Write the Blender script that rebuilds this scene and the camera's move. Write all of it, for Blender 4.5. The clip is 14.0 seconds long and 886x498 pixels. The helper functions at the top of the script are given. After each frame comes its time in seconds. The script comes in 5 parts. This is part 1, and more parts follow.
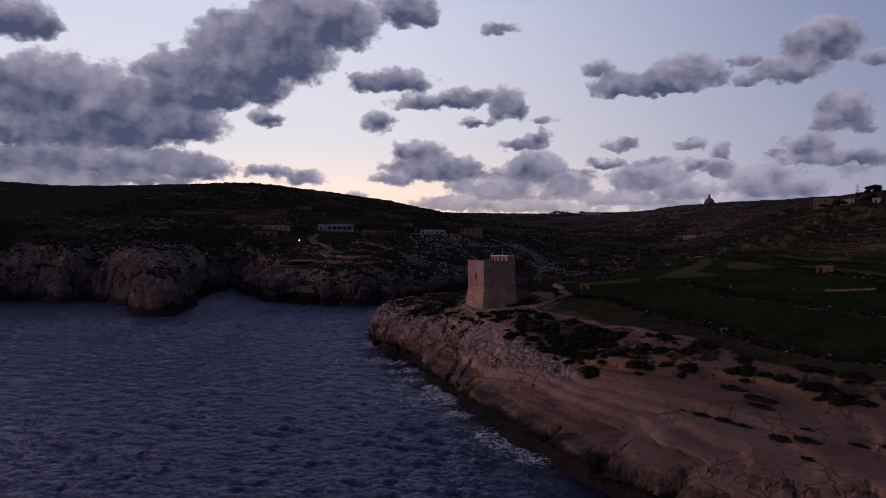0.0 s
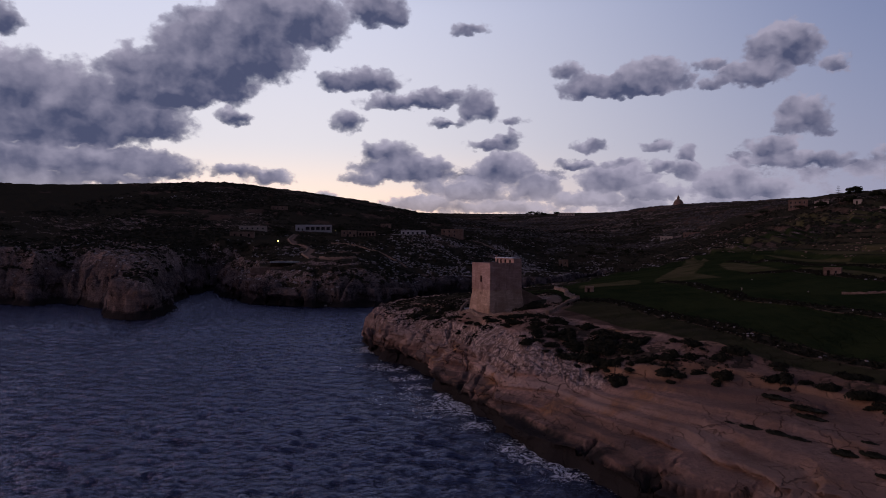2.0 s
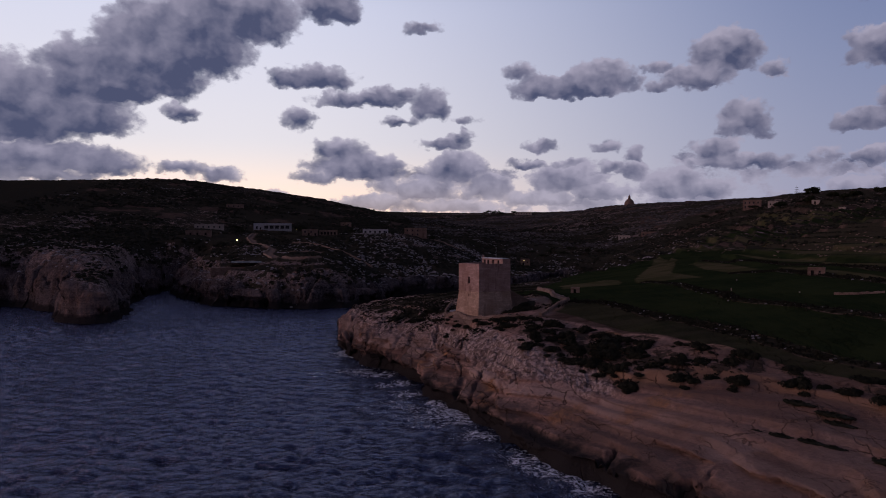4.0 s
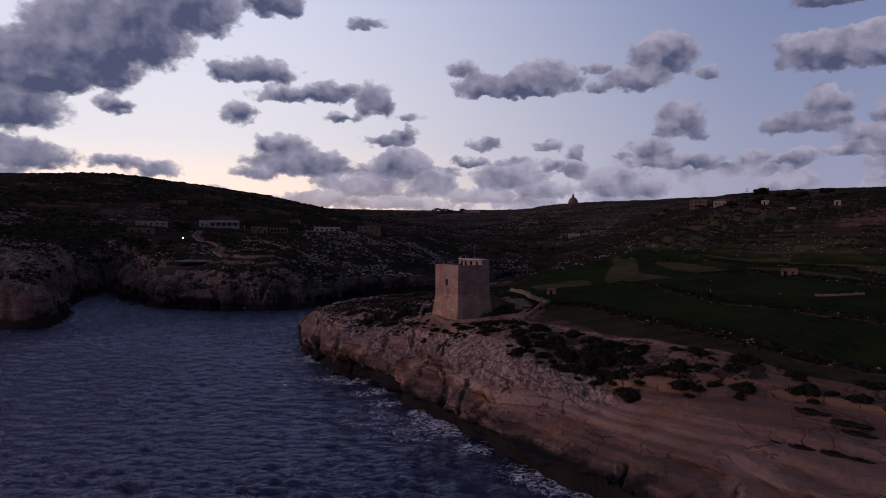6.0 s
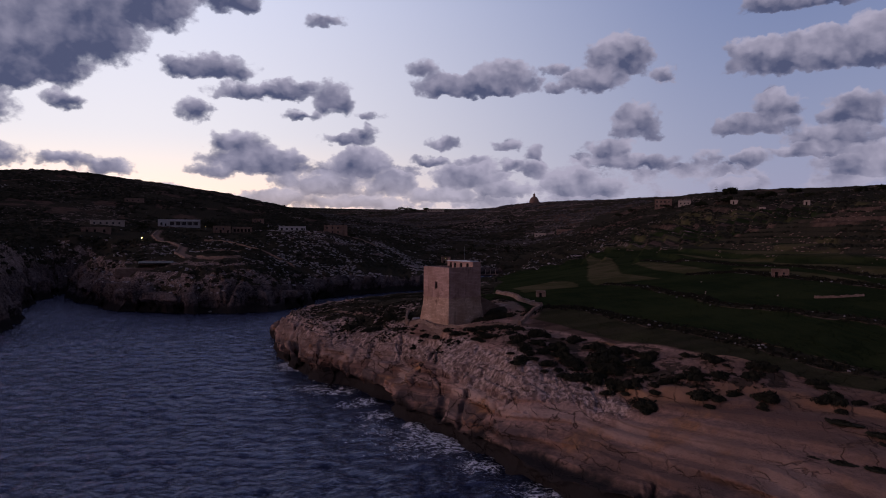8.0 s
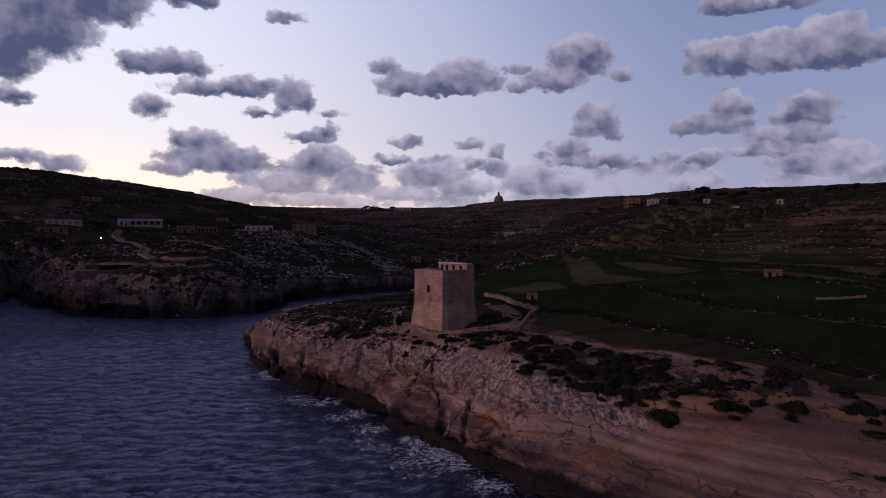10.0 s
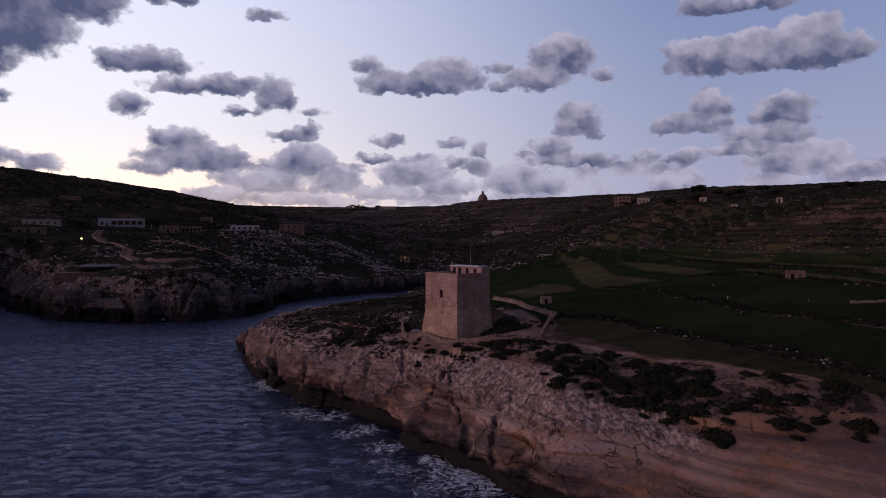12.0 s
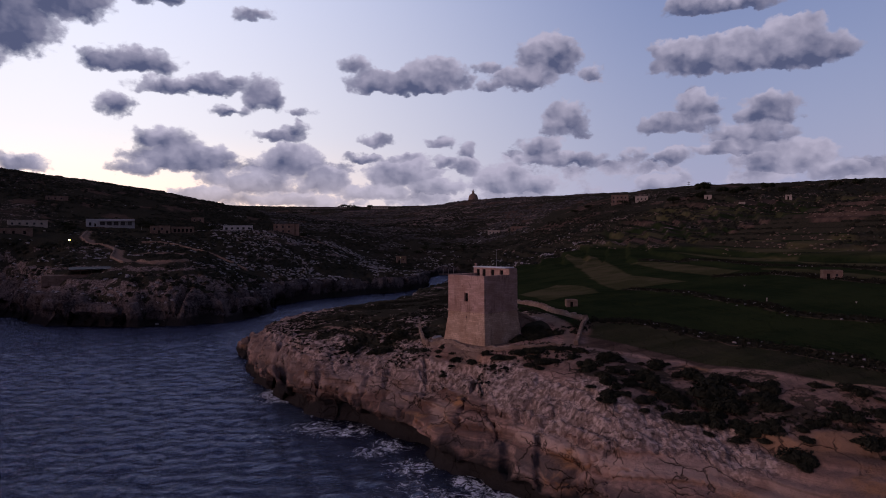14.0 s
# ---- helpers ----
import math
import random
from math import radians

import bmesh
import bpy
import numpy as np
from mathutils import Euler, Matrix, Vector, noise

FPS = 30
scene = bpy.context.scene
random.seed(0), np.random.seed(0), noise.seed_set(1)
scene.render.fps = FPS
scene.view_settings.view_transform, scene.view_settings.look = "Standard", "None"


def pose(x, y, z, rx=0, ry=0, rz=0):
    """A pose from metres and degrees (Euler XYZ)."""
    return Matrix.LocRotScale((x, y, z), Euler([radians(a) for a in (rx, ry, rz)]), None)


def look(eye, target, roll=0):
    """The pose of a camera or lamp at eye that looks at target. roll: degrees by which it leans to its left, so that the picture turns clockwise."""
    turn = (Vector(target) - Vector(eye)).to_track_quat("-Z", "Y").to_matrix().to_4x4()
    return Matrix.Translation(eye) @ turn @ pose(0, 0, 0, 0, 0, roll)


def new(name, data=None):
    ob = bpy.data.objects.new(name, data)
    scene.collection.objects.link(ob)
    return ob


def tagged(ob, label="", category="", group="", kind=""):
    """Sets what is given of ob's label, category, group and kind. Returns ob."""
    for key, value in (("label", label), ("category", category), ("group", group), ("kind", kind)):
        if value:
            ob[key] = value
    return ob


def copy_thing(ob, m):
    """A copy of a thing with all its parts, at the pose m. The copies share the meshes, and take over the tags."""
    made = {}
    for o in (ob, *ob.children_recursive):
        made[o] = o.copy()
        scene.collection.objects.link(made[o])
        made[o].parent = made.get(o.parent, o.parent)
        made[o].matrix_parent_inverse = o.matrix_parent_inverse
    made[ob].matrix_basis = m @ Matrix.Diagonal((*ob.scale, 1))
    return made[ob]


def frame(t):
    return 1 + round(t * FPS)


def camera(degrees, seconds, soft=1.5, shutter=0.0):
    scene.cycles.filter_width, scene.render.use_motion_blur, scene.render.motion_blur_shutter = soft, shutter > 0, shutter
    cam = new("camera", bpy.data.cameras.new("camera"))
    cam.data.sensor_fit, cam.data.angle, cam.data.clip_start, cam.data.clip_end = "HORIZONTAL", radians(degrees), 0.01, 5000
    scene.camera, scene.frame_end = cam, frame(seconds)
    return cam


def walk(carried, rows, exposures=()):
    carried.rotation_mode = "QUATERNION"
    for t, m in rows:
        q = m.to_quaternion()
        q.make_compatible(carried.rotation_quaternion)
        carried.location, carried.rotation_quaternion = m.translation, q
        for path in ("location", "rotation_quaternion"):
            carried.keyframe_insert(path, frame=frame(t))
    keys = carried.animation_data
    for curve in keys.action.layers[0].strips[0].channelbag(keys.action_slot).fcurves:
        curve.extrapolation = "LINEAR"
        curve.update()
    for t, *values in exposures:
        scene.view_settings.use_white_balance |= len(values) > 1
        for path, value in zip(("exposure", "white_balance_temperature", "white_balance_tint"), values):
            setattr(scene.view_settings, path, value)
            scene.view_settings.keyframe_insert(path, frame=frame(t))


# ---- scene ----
cam = camera(66.28, 14.0, soft=1.0)
# seconds, x, y, z, pitch, roll, yaw
PATH = [
    (0.0, -0.00, -0.00, 35.84, -0.769, 0.014, 0.000),
    (0.5, -2.46, 1.64, 35.99, -0.749, -0.027, -0.340),
    (1.0, -4.77, 3.49, 36.08, -0.726, -0.040, -1.036),
    (1.5, -7.10, 5.38, 36.11, -0.733, -0.025, -1.777),
    (2.0, -9.40, 7.29, 36.20, -0.742, -0.002, -2.535),
    (2.5, -11.73, 8.97, 36.30, -0.753, -0.005, -3.501),
    (3.0, -13.87, 10.90, 36.28, -0.762, 0.013, -4.450),
    (5.5, -23.84, 21.51, 37.12, -1.030, -0.186, -10.096),
    (6.0, -25.47, 23.92, 37.24, -1.066, -0.200, -11.250),
    (6.5, -27.06, 26.36, 37.36, -1.107, -0.228, -12.052),
    (7.0, -28.45, 28.92, 37.54, -1.118, -0.218, -12.834),
    (7.5, -29.64, 31.46, 37.65, -1.134, -0.191, -13.654),
    (8.0, -30.75, 33.96, 37.64, -1.139, -0.160, -14.630),
    (10.5, -36.24, 46.39, 38.34, -1.289, -0.005, -18.311),
    (11.0, -37.11, 49.35, 38.43, -1.318, 0.032, -18.759),
    (11.5, -37.77, 52.32, 38.53, -1.334, 0.067, -18.969),
    (12.0, -38.52, 55.59, 38.65, -1.353, 0.102, -19.230),
    (12.5, -39.26, 58.76, 38.72, -1.364, 0.171, -19.489),
    (13.0, -40.05, 62.01, 38.64, -1.361, 0.223, -19.741),
    (13.5, -40.94, 65.14, 38.62, -1.382, 0.313, -20.003),
    (14.0, -41.80, 68.18, 38.58, -1.389, 0.354, -20.184),
]
walk(cam, [(t, pose(x, y, z, 90 + pitch, roll, yaw)) for t, x, y, z, pitch, roll, yaw in PATH],
     exposures=[(0.0, -0.36), (3.0, -0.34), (7.0, -0.25), (11.0, -0.08), (14.0, -0.04)])

# ---- world and light ----
sky_world = bpy.data.worlds.new("dusk_sky")
scene.world = sky_world
sky_world.use_nodes = True


class Net:
    """Short-hand for building node trees."""

    def __init__(self, tree):
        self.tree = tree

    def node(self, kind, **props):
        n = self.tree.nodes.new(kind)
        for key, value in props.items():
            setattr(n, key, value)
        return n

    def put(self, socket, value):
        if isinstance(value, bpy.types.NodeSocket):
            self.tree.links.new(value, socket)
        elif value is not None:
            socket.default_value = value

    def math(self, op, a, b=None, c=None, clamp=False):
        n = self.node("ShaderNodeMath", operation=op, use_clamp=clamp)
        for i, v in enumerate((a, b, c)):
            self.put(n.inputs[i], v)
        return n.outputs[0]

    def vec(self, op, a, b=None, scalar=False):
        n = self.node("ShaderNodeVectorMath", operation=op)
        self.put(n.inputs[0], a)
        if b is not None:
            self.put(n.inputs[1], b)
        return n.outputs["Value" if scalar else "Vector"]

    def scale(self, a, k):
        n = self.node("ShaderNodeVectorMath", operation="SCALE")
        self.put(n.inputs[0], a)
        self.put(n.inputs["Scale"], k)
        return n.outputs[0]

    def xyz(self, x, y, z):
        n = self.node("ShaderNodeCombineXYZ")
        for i, v in enumerate((x, y, z)):
            self.put(n.inputs[i], v)
        return n.outputs[0]

    def split(self, v):
        n = self.node("ShaderNodeSeparateXYZ")
        self.put(n.inputs[0], v)
        return n.outputs

    def noise(self, vector, scale, detail=4.0, rough=0.55, distort=0.0, colour=False):
        n = self.node("ShaderNodeTexNoise")
        self.put(n.inputs["Vector"], vector)
        self.put(n.inputs["Scale"], scale)
        self.put(n.inputs["Detail"], detail)
        self.put(n.inputs["Roughness"], rough)
        self.put(n.inputs["Distortion"], distort)
        return n.outputs["Color" if colour else "Fac"]

    def cells(self, vector, scale, feature="F1", rand=1.0, out="Distance"):
        n = self.node("ShaderNodeTexVoronoi", feature=feature)
        self.put(n.inputs["Vector"], vector)
        self.put(n.inputs["Scale"], scale)
        self.put(n.inputs["Randomness"], rand)
        return n.outputs[out]

    def span(self, value, lo, hi, a=0.0, b=1.0, smooth=True):
        n = self.node("ShaderNodeMapRange", interpolation_type="SMOOTHSTEP" if smooth else "LINEAR")
        for i, v in enumerate((value, lo, hi, a, b)):
            self.put(n.inputs[i], v)
        return n.outputs[0]

    def mix(self, fac, a, b, blend="MIX"):
        n = self.node("ShaderNodeMix", data_type="RGBA", blend_type=blend)
        self.put(n.inputs["Factor"], fac)
        self.put(n.inputs["A"], (*a, 1.0) if isinstance(a, tuple) else a)
        self.put(n.inputs["B"], (*b, 1.0) if isinstance(b, tuple) else b)
        return n.outputs["Result"]

    def attr(self, name):
        return self.node("ShaderNodeAttribute", attribute_name=name).outputs["Fac"]

    def bump(self, height, strength, distance, normal=None):
        n = self.node("ShaderNodeBump")
        self.put(n.inputs["Height"], height)
        self.put(n.inputs["Strength"], strength)
        self.put(n.inputs["Distance"], distance)
        if normal is not None:
            self.put(n.inputs["Normal"], normal)
        return n.outputs[0]


def build_sky(tree):
    net = Net(tree)
    tree.nodes.clear()
    way = net.node("ShaderNodeTexCoord").outputs["Generated"]
    x, y, z = net.split(way)
    az = net.math("MULTIPLY", net.math("ARCTAN2", x, y), 57.2958)
    el = net.math("MULTIPLY", net.math("ARCSINE", z), 57.2958)

    # clear twilight: bright and warm low over the afterglow, blue and dimmer upwards and away from it
    off = net.math("SUBTRACT", az, GLOW_AZ)
    off = net.math("ABSOLUTE", net.math("WRAP", off, 180.0, -180.0))
    away = net.span(off, 18.0, 74.0)
    blue = net.mix(net.span(el, 2.0, 26.0, smooth=False), SKY_BLUE_LOW, SKY_BLUE_HIGH)
    warm = net.mix(net.span(el, 3.0, 24.0, smooth=False), SKY_GLOW_LOW, SKY_GLOW_HIGH)
    low = net.mix(net.span(el, 0.5, 8.5), SKY_BAND, warm)
    low = net.mix(net.span(net.math("ABSOLUTE", net.math("SUBTRACT", az, -6.0)), 8.0, 34.0), low, warm)
    clear = net.mix(away, low, blue)
    clear = net.mix(net.span(off, 85.0, 140.0), clear, net.mix(net.span(el, 0.0, 30.0), SKY_EAST, SKY_ZENITH))
    clear = net.mix(net.span(el, 18.0, 31.0), clear, SKY_ZENITH)
    nishita = net.node("ShaderNodeTexSky", sky_type="NISHITA", sun_disc=False)
    nishita.sun_elevation = radians(0.5)
    nishita.sun_rotation = radians(-93)
    clear = net.mix(0.06, clear, nishita.outputs[0], blend="ADD")

    # clouds: flat-bottomed heaps with ragged tops
    plane = net.xyz(az, el, 0.0)
    rag = net.noise(net.xyz(az, net.math("MULTIPLY", el, 1.3), 3.0), 0.55, 5.0, 0.55, colour=True)
    warp = net.vec("SUBTRACT", rag, (0.5, 0.5, 0.5))
    place = net.vec("ADD", plane, net.vec("MULTIPLY", warp, (2.2, 1.7, 0.0)))
    body = None
    lifts = None
    shares = None
    for caz, cel, w, h in CLOUDS:
        v = net.vec("MULTIPLY", net.vec("SUBTRACT", place, (caz, cel, 0.0)), (1.0 / w, 1.0 / h, 0.0))
        up = net.vec("DOT_PRODUCT", v, (0.0, 1.0, 0.0), scalar=True)
        d = net.math("MAXIMUM", net.vec("LENGTH", v, scalar=True), net.math("MULTIPLY", up, -1.35))
        share = net.math("MAXIMUM", net.math("SUBTRACT", 1.25, d), 0.0)
        d = net.math("MULTIPLY", net.math("SUBTRACT", d, 1.14), min(1.7, 0.62 * math.sqrt(w * h)))
        if body is None:
            body, shares, lifts = d, share, net.math("MULTIPLY", share, up)
        else:
            body = net.math("SMOOTH_MIN", body, d, 0.2)
            shares = net.math("ADD", shares, share)
            lifts = net.math("MULTIPLY_ADD", share, up, lifts)
    lift = net.math("DIVIDE", lifts, net.math("ADD", shares, 0.05))
    # rounded heads on heads, and fine rags at the rim
    puff = net.noise(net.xyz(az, net.math("MULTIPLY", el, 1.3), 9.0), 0.95, 5.0, 0.55)
    heads = net.vec("ADD", plane, net.scale(warp, 1.1))
    big = net.cells(heads, 0.62, "SMOOTH_F1")
    small = net.cells(heads, 1.7, "SMOOTH_F1")
    lumps = net.math("ADD", net.math("MULTIPLY", net.math("SUBTRACT", puff, 0.5), 0.85), net.math("MULTIPLY", net.math("SUBTRACT", 0.45, big), 0.5))
    lumps = net.math("ADD", lumps, net.math("MULTIPLY", net.math("SUBTRACT", 0.42, small), 0.22))
    depth = net.math("ADD", net.math("MULTIPLY", body, -1.0), lumps)
    # low cumulus banks along the horizon, away from the glow
    bank = net.noise(net.xyz(net.math("MULTIPLY", az, 0.6), el, 21.0), 0.42, 6.0, 0.6)
    bank = net.math("SUBTRACT", bank, net.span(net.math("ABSOLUTE", net.math("SUBTRACT", el, 4.0)), 0.8, 5.0, 0.44, 0.80))
    depth = net.math("MAXIMUM", depth, net.math("ADD", net.math("MULTIPLY", net.math("ADD", bank, net.math("MULTIPLY", lumps, 0.12)), 3.0), net.span(az, -8.0, 4.0, -1.0, 0.0)))
    # broken cloud on the parts of the sky that stay behind the view
    rest = net.noise(net.vec("MULTIPLY", way, (1.0, 1.0, 2.4)), 2.6, 6.0, 0.6)
    rest = net.math("SUBTRACT", rest, net.span(net.vec("DOT_PRODUCT", way, (0.35, 0.94, 0.0), scalar=True), 0.62, 0.8, 0.52, 0.95))
    depth = net.math("MAXIMUM", depth, net.math("MULTIPLY", rest, 5.0))
    cover = net.span(depth, -0.06, 0.20)
    thick = net.span(depth, 0.0, 0.5)
    # relief: the same heads seen a little towards the light, so that crowns turn lighter and hollows darker
    towards = net.vec("ADD", heads, (0.22, 0.34, 0.0))
    crown = net.math("SUBTRACT", net.cells(towards, 0.62, "SMOOTH_F1"), big)
    tuft = net.math("SUBTRACT", net.cells(net.vec("ADD", heads, (0.09, 0.14, 0.0)), 1.7, "SMOOTH_F1"), small)
    relief = net.math("ADD", net.math("MULTIPLY", crown, net.span(az, -14.0, 4.0, 0.30, 0.75)), net.math("MULTIPLY", tuft, net.span(az, -14.0, 4.0, 0.06, 0.30)))
    relief = net.math("ADD", relief, net.math("MULTIPLY", lift, 0.55))
    swell = net.noise(net.vec("ADD", heads, (0.0, 0.0, 4.0)), 0.33, 3.0, 0.5)
    swell_up = net.noise(net.vec("ADD", heads, (-0.5, 0.7, 4.0)), 0.33, 3.0, 0.5)
    relief = net.math("ADD", relief, net.math("MULTIPLY", net.math("SUBTRACT", swell, swell_up), 1.5))
    relief = net.math("ADD", relief, net.math("MULTIPLY", net.math("SUBTRACT", puff, 0.5), 0.35))
    tone = net.math("ADD", net.math("ADD", relief, 0.36), net.math("MULTIPLY", thick, -0.24))
    tone = net.math("ADD", tone, net.span(el, 2.0, 9.0, 0.34, 0.0))
    tone = net.math("ADD", tone, net.span(az, -18.0, 30.0, -0.08, 0.09))
    cloud = net.mix(net.span(tone, -0.15, 0.85, smooth=False), CLOUD_DARK, CLOUD_LIGHT)
    cloud = net.mix(net.math("MULTIPLY", net.math("SUBTRACT", 1.0, thick), net.span(off, 20.0, 60.0, 0.34, 0.12)), cloud, clear)
    # a far haze lightens what lies low
    cloud = net.mix(net.span(el, 1.5, 6.0, 0.25, 0.0), cloud, clear)
    # clouds far from the afterglow are dim
    cloud = net.mix(net.span(off, 75.0, 130.0, 0.0, 0.55), cloud, (0.02, 0.018, 0.03))
    sky = net.mix(cover, clear, cloud)
    # below the horizon: dark sea and land
    sky = net.mix(net.span(el, -1.2, -0.2), (0.02, 0.022, 0.03), sky)
    back = net.node("ShaderNodeBackground")
    net.put(back.inputs["Color"], sky)
    back.inputs["Strength"].default_value = 1.0
    out = net.node("ShaderNodeOutputWorld")
    tree.links.new(back.outputs[0], out.inputs[0])


GLOW_AZ = -30.0
SKY_BAND = (1.50, 1.10, 0.86)
SKY_GLOW_LOW = (1.04, 0.97, 1.00)
SKY_GLOW_HIGH = (0.74, 0.79, 1.06)
SKY_BLUE_LOW = (0.33, 0.36, 0.565)
SKY_BLUE_HIGH = (0.108, 0.168, 0.395)
SKY_EAST = (0.070, 0.050, 0.092)
SKY_ZENITH = (0.052, 0.054, 0.145)
CLOUD_DARK = (0.092, 0.106, 0.200)
CLOUD_LIGHT = (0.47, 0.44, 0.58)
# azimuth, elevation, half width, half height, in degrees
CLOUDS = [
    (-32, 15.3, 2.6, 1.49), (-10.5, 17.4, 5, 2.54), (-15, 15, 5.7, 2.98), (-18.5, 12.6, 5.5, 2.35), (-20.7, 11.2, 5, 1.28), (-28.5, 9.7, 5.5, 3.44),
    (-23.9, 9.1, 6, 1.91), (-31, 11.1, 3.1, 1.96), (-28.9, 7.7, 7.3, 1.23), (-29.6, 5.8, 6.8, 1.39), (-23.5, 5.9, 5.6, 1.21), (-19.8, 5.5, 2.9, 0.89),
    (-14.6, 9.8, 1.6, 0.67), (-3, 18.5, 2.6, 1.49), (-4.5, 13, 3.4, 1.08), (-5.6, 9.8, 1.4, 0.83), (0.3, 11.4, 4.5, 0.68), (5.5, 11, 1.6, 1.37),
    (2.4, 11.9, 2.1, 0.64), (2.9, 9.6, 1.2, 0.42), (5, 17.1, 1.6, 0.52), (6.5, 7.9, 2.2, 0.51),
]
CLOUDS += [
    (8.1, 8.4, 0.9, 0.6), (8.3, 9.9, 1.2, 0.41), (-2.1, 7.2, 2.3, 1.17), (-0.7, 5.9, 4, 1.32), (-4, 5.1, 1.9, 0.71), (2.2, 4.4, 1.5, 0.95),
    (7.6, 5.8, 2.6, 1.49), (5, 4.1, 2.8, 1.13), (10.2, 4.2, 2.3, 1.17), (14.7, 7.7, 1.6, 0.5), (13.6, 6.1, 1.6, 0.37), (19.9, 7.5, 1.2, 0.53),
    (16.9, 6.3, 1.4, 0.36), (16.9, 4.8, 2.8, 1.36), (20.6, 5.9, 1.3, 0.53), (22.4, 6.9, 0.7, 0.78), (22.4, 5.4, 1.2, 0.78), (25.2, 4.6, 2.1, 1.28),
    (28.3, 3.9, 2.2, 0.84), (17.3, 12.4, 5.2, 1.12), (19.5, 13, 2.7, 1.27), (28.9, 14.1, 2.5, 1.76),
]
CLOUDS += [
    (27.1, 12.5, 2.6, 1.05), (24.6, 12.1, 1.6, 0.49), (24.2, 13.7, 1.2, 0.57), (30.4, 9.1, 1.9, 1.6), (28.6, 6.9, 1.8, 0.9), (30.1, 6, 3.4, 0.61),
    (32.6, 12.8, 0.8, 0.53), (13, 13.6, 1.6, 0.79), (-11.5, 5.1, 2.1, 0.65), (-14.6, 5.5, 1.8, 0.64), (0.8, 3, 3.3, 0.67), (6.9, 2.7, 4.2, 0.66),
    (14.7, 3.4, 3.1, 0.73), (19.9, 3.8, 2.5, 0.71), (44.6, 13.3, 6.7, 1.63), (47.3, 14.3, 2.6, 1.38), (39.7, 13.8, 2.5, 1.26), (39.3, 8.4, 3.2, 0.88),
    (40.7, 9.7, 1.7, 1.07), (45.8, 9.1, 2.1, 1.37), (44.6, 7.3, 2.8, 0.93), (43, 6.4, 3, 0.56),
]
CLOUDS += [
    (38.9, 6, 1.7, 0.62), (47.7, 5.4, 3, 1.25), (42.2, 17.1, 4.1, 0.72), (37.6, 3.8, 1.7, 0.81), (50.3, 4.4, 1.8, 0.74), (-7.2, 3.6, 1.1, 0.42), (-30.5, 4.3, 5.5, 0.95), (-24, 4.7, 3.8, 0.7),
]
build_sky(sky_world.node_tree)

# what is left of the sunset behind the clouds: a very broad, weak, warm sun
sun_data = bpy.data.lights.new("sun", "SUN")
sun_data.energy, sun_data.angle, sun_data.color = 0.74, radians(40), (1.0, 0.57, 0.53)
sun = new("sun", sun_data)
sun.matrix_world = look((-300, 150 - 16, 75), (0, 150, 0))

# ---- materials ----


def material(name):
    m = bpy.data.materials.new(name)
    m.use_nodes = True
    net = Net(m.node_tree)
    m.node_tree.nodes.clear()
    bsdf = net.node("ShaderNodeBsdfPrincipled")
    out = net.node("ShaderNodeOutputMaterial")
    m.node_tree.links.new(bsdf.outputs[0], out.inputs[0])
    bsdf.inputs["Specular IOR Level"].default_value = 0.08
    return m, net, bsdf


def simple(name, a, b, scale=1.5, rough=0.9, bump=0.15, size=0.05, metal=0.0, spec=0.1):
    """A matt surface that wanders between two colours at two scales."""
    m, net, bsdf = material(name)
    where = net.node("ShaderNodeTexCoord").outputs["Object"]
    big = net.noise(where, scale, 4.0)
    fine = net.noise(where, scale * 9.0, 3.0)
    tone = net.math("ADD", net.math("MULTIPLY", big, 0.7), net.math("MULTIPLY", fine, 0.3))
    net.put(bsdf.inputs["Base Color"], net.mix(net.span(tone, 0.32, 0.68), a, b))
    bsdf.inputs["Roughness"].default_value = rough
    bsdf.inputs["Metallic"].default_value = metal
    bsdf.inputs["Specular IOR Level"].default_value = spec
    net.put(bsdf.inputs["Normal"], net.bump(fine, bump, size))
    return m


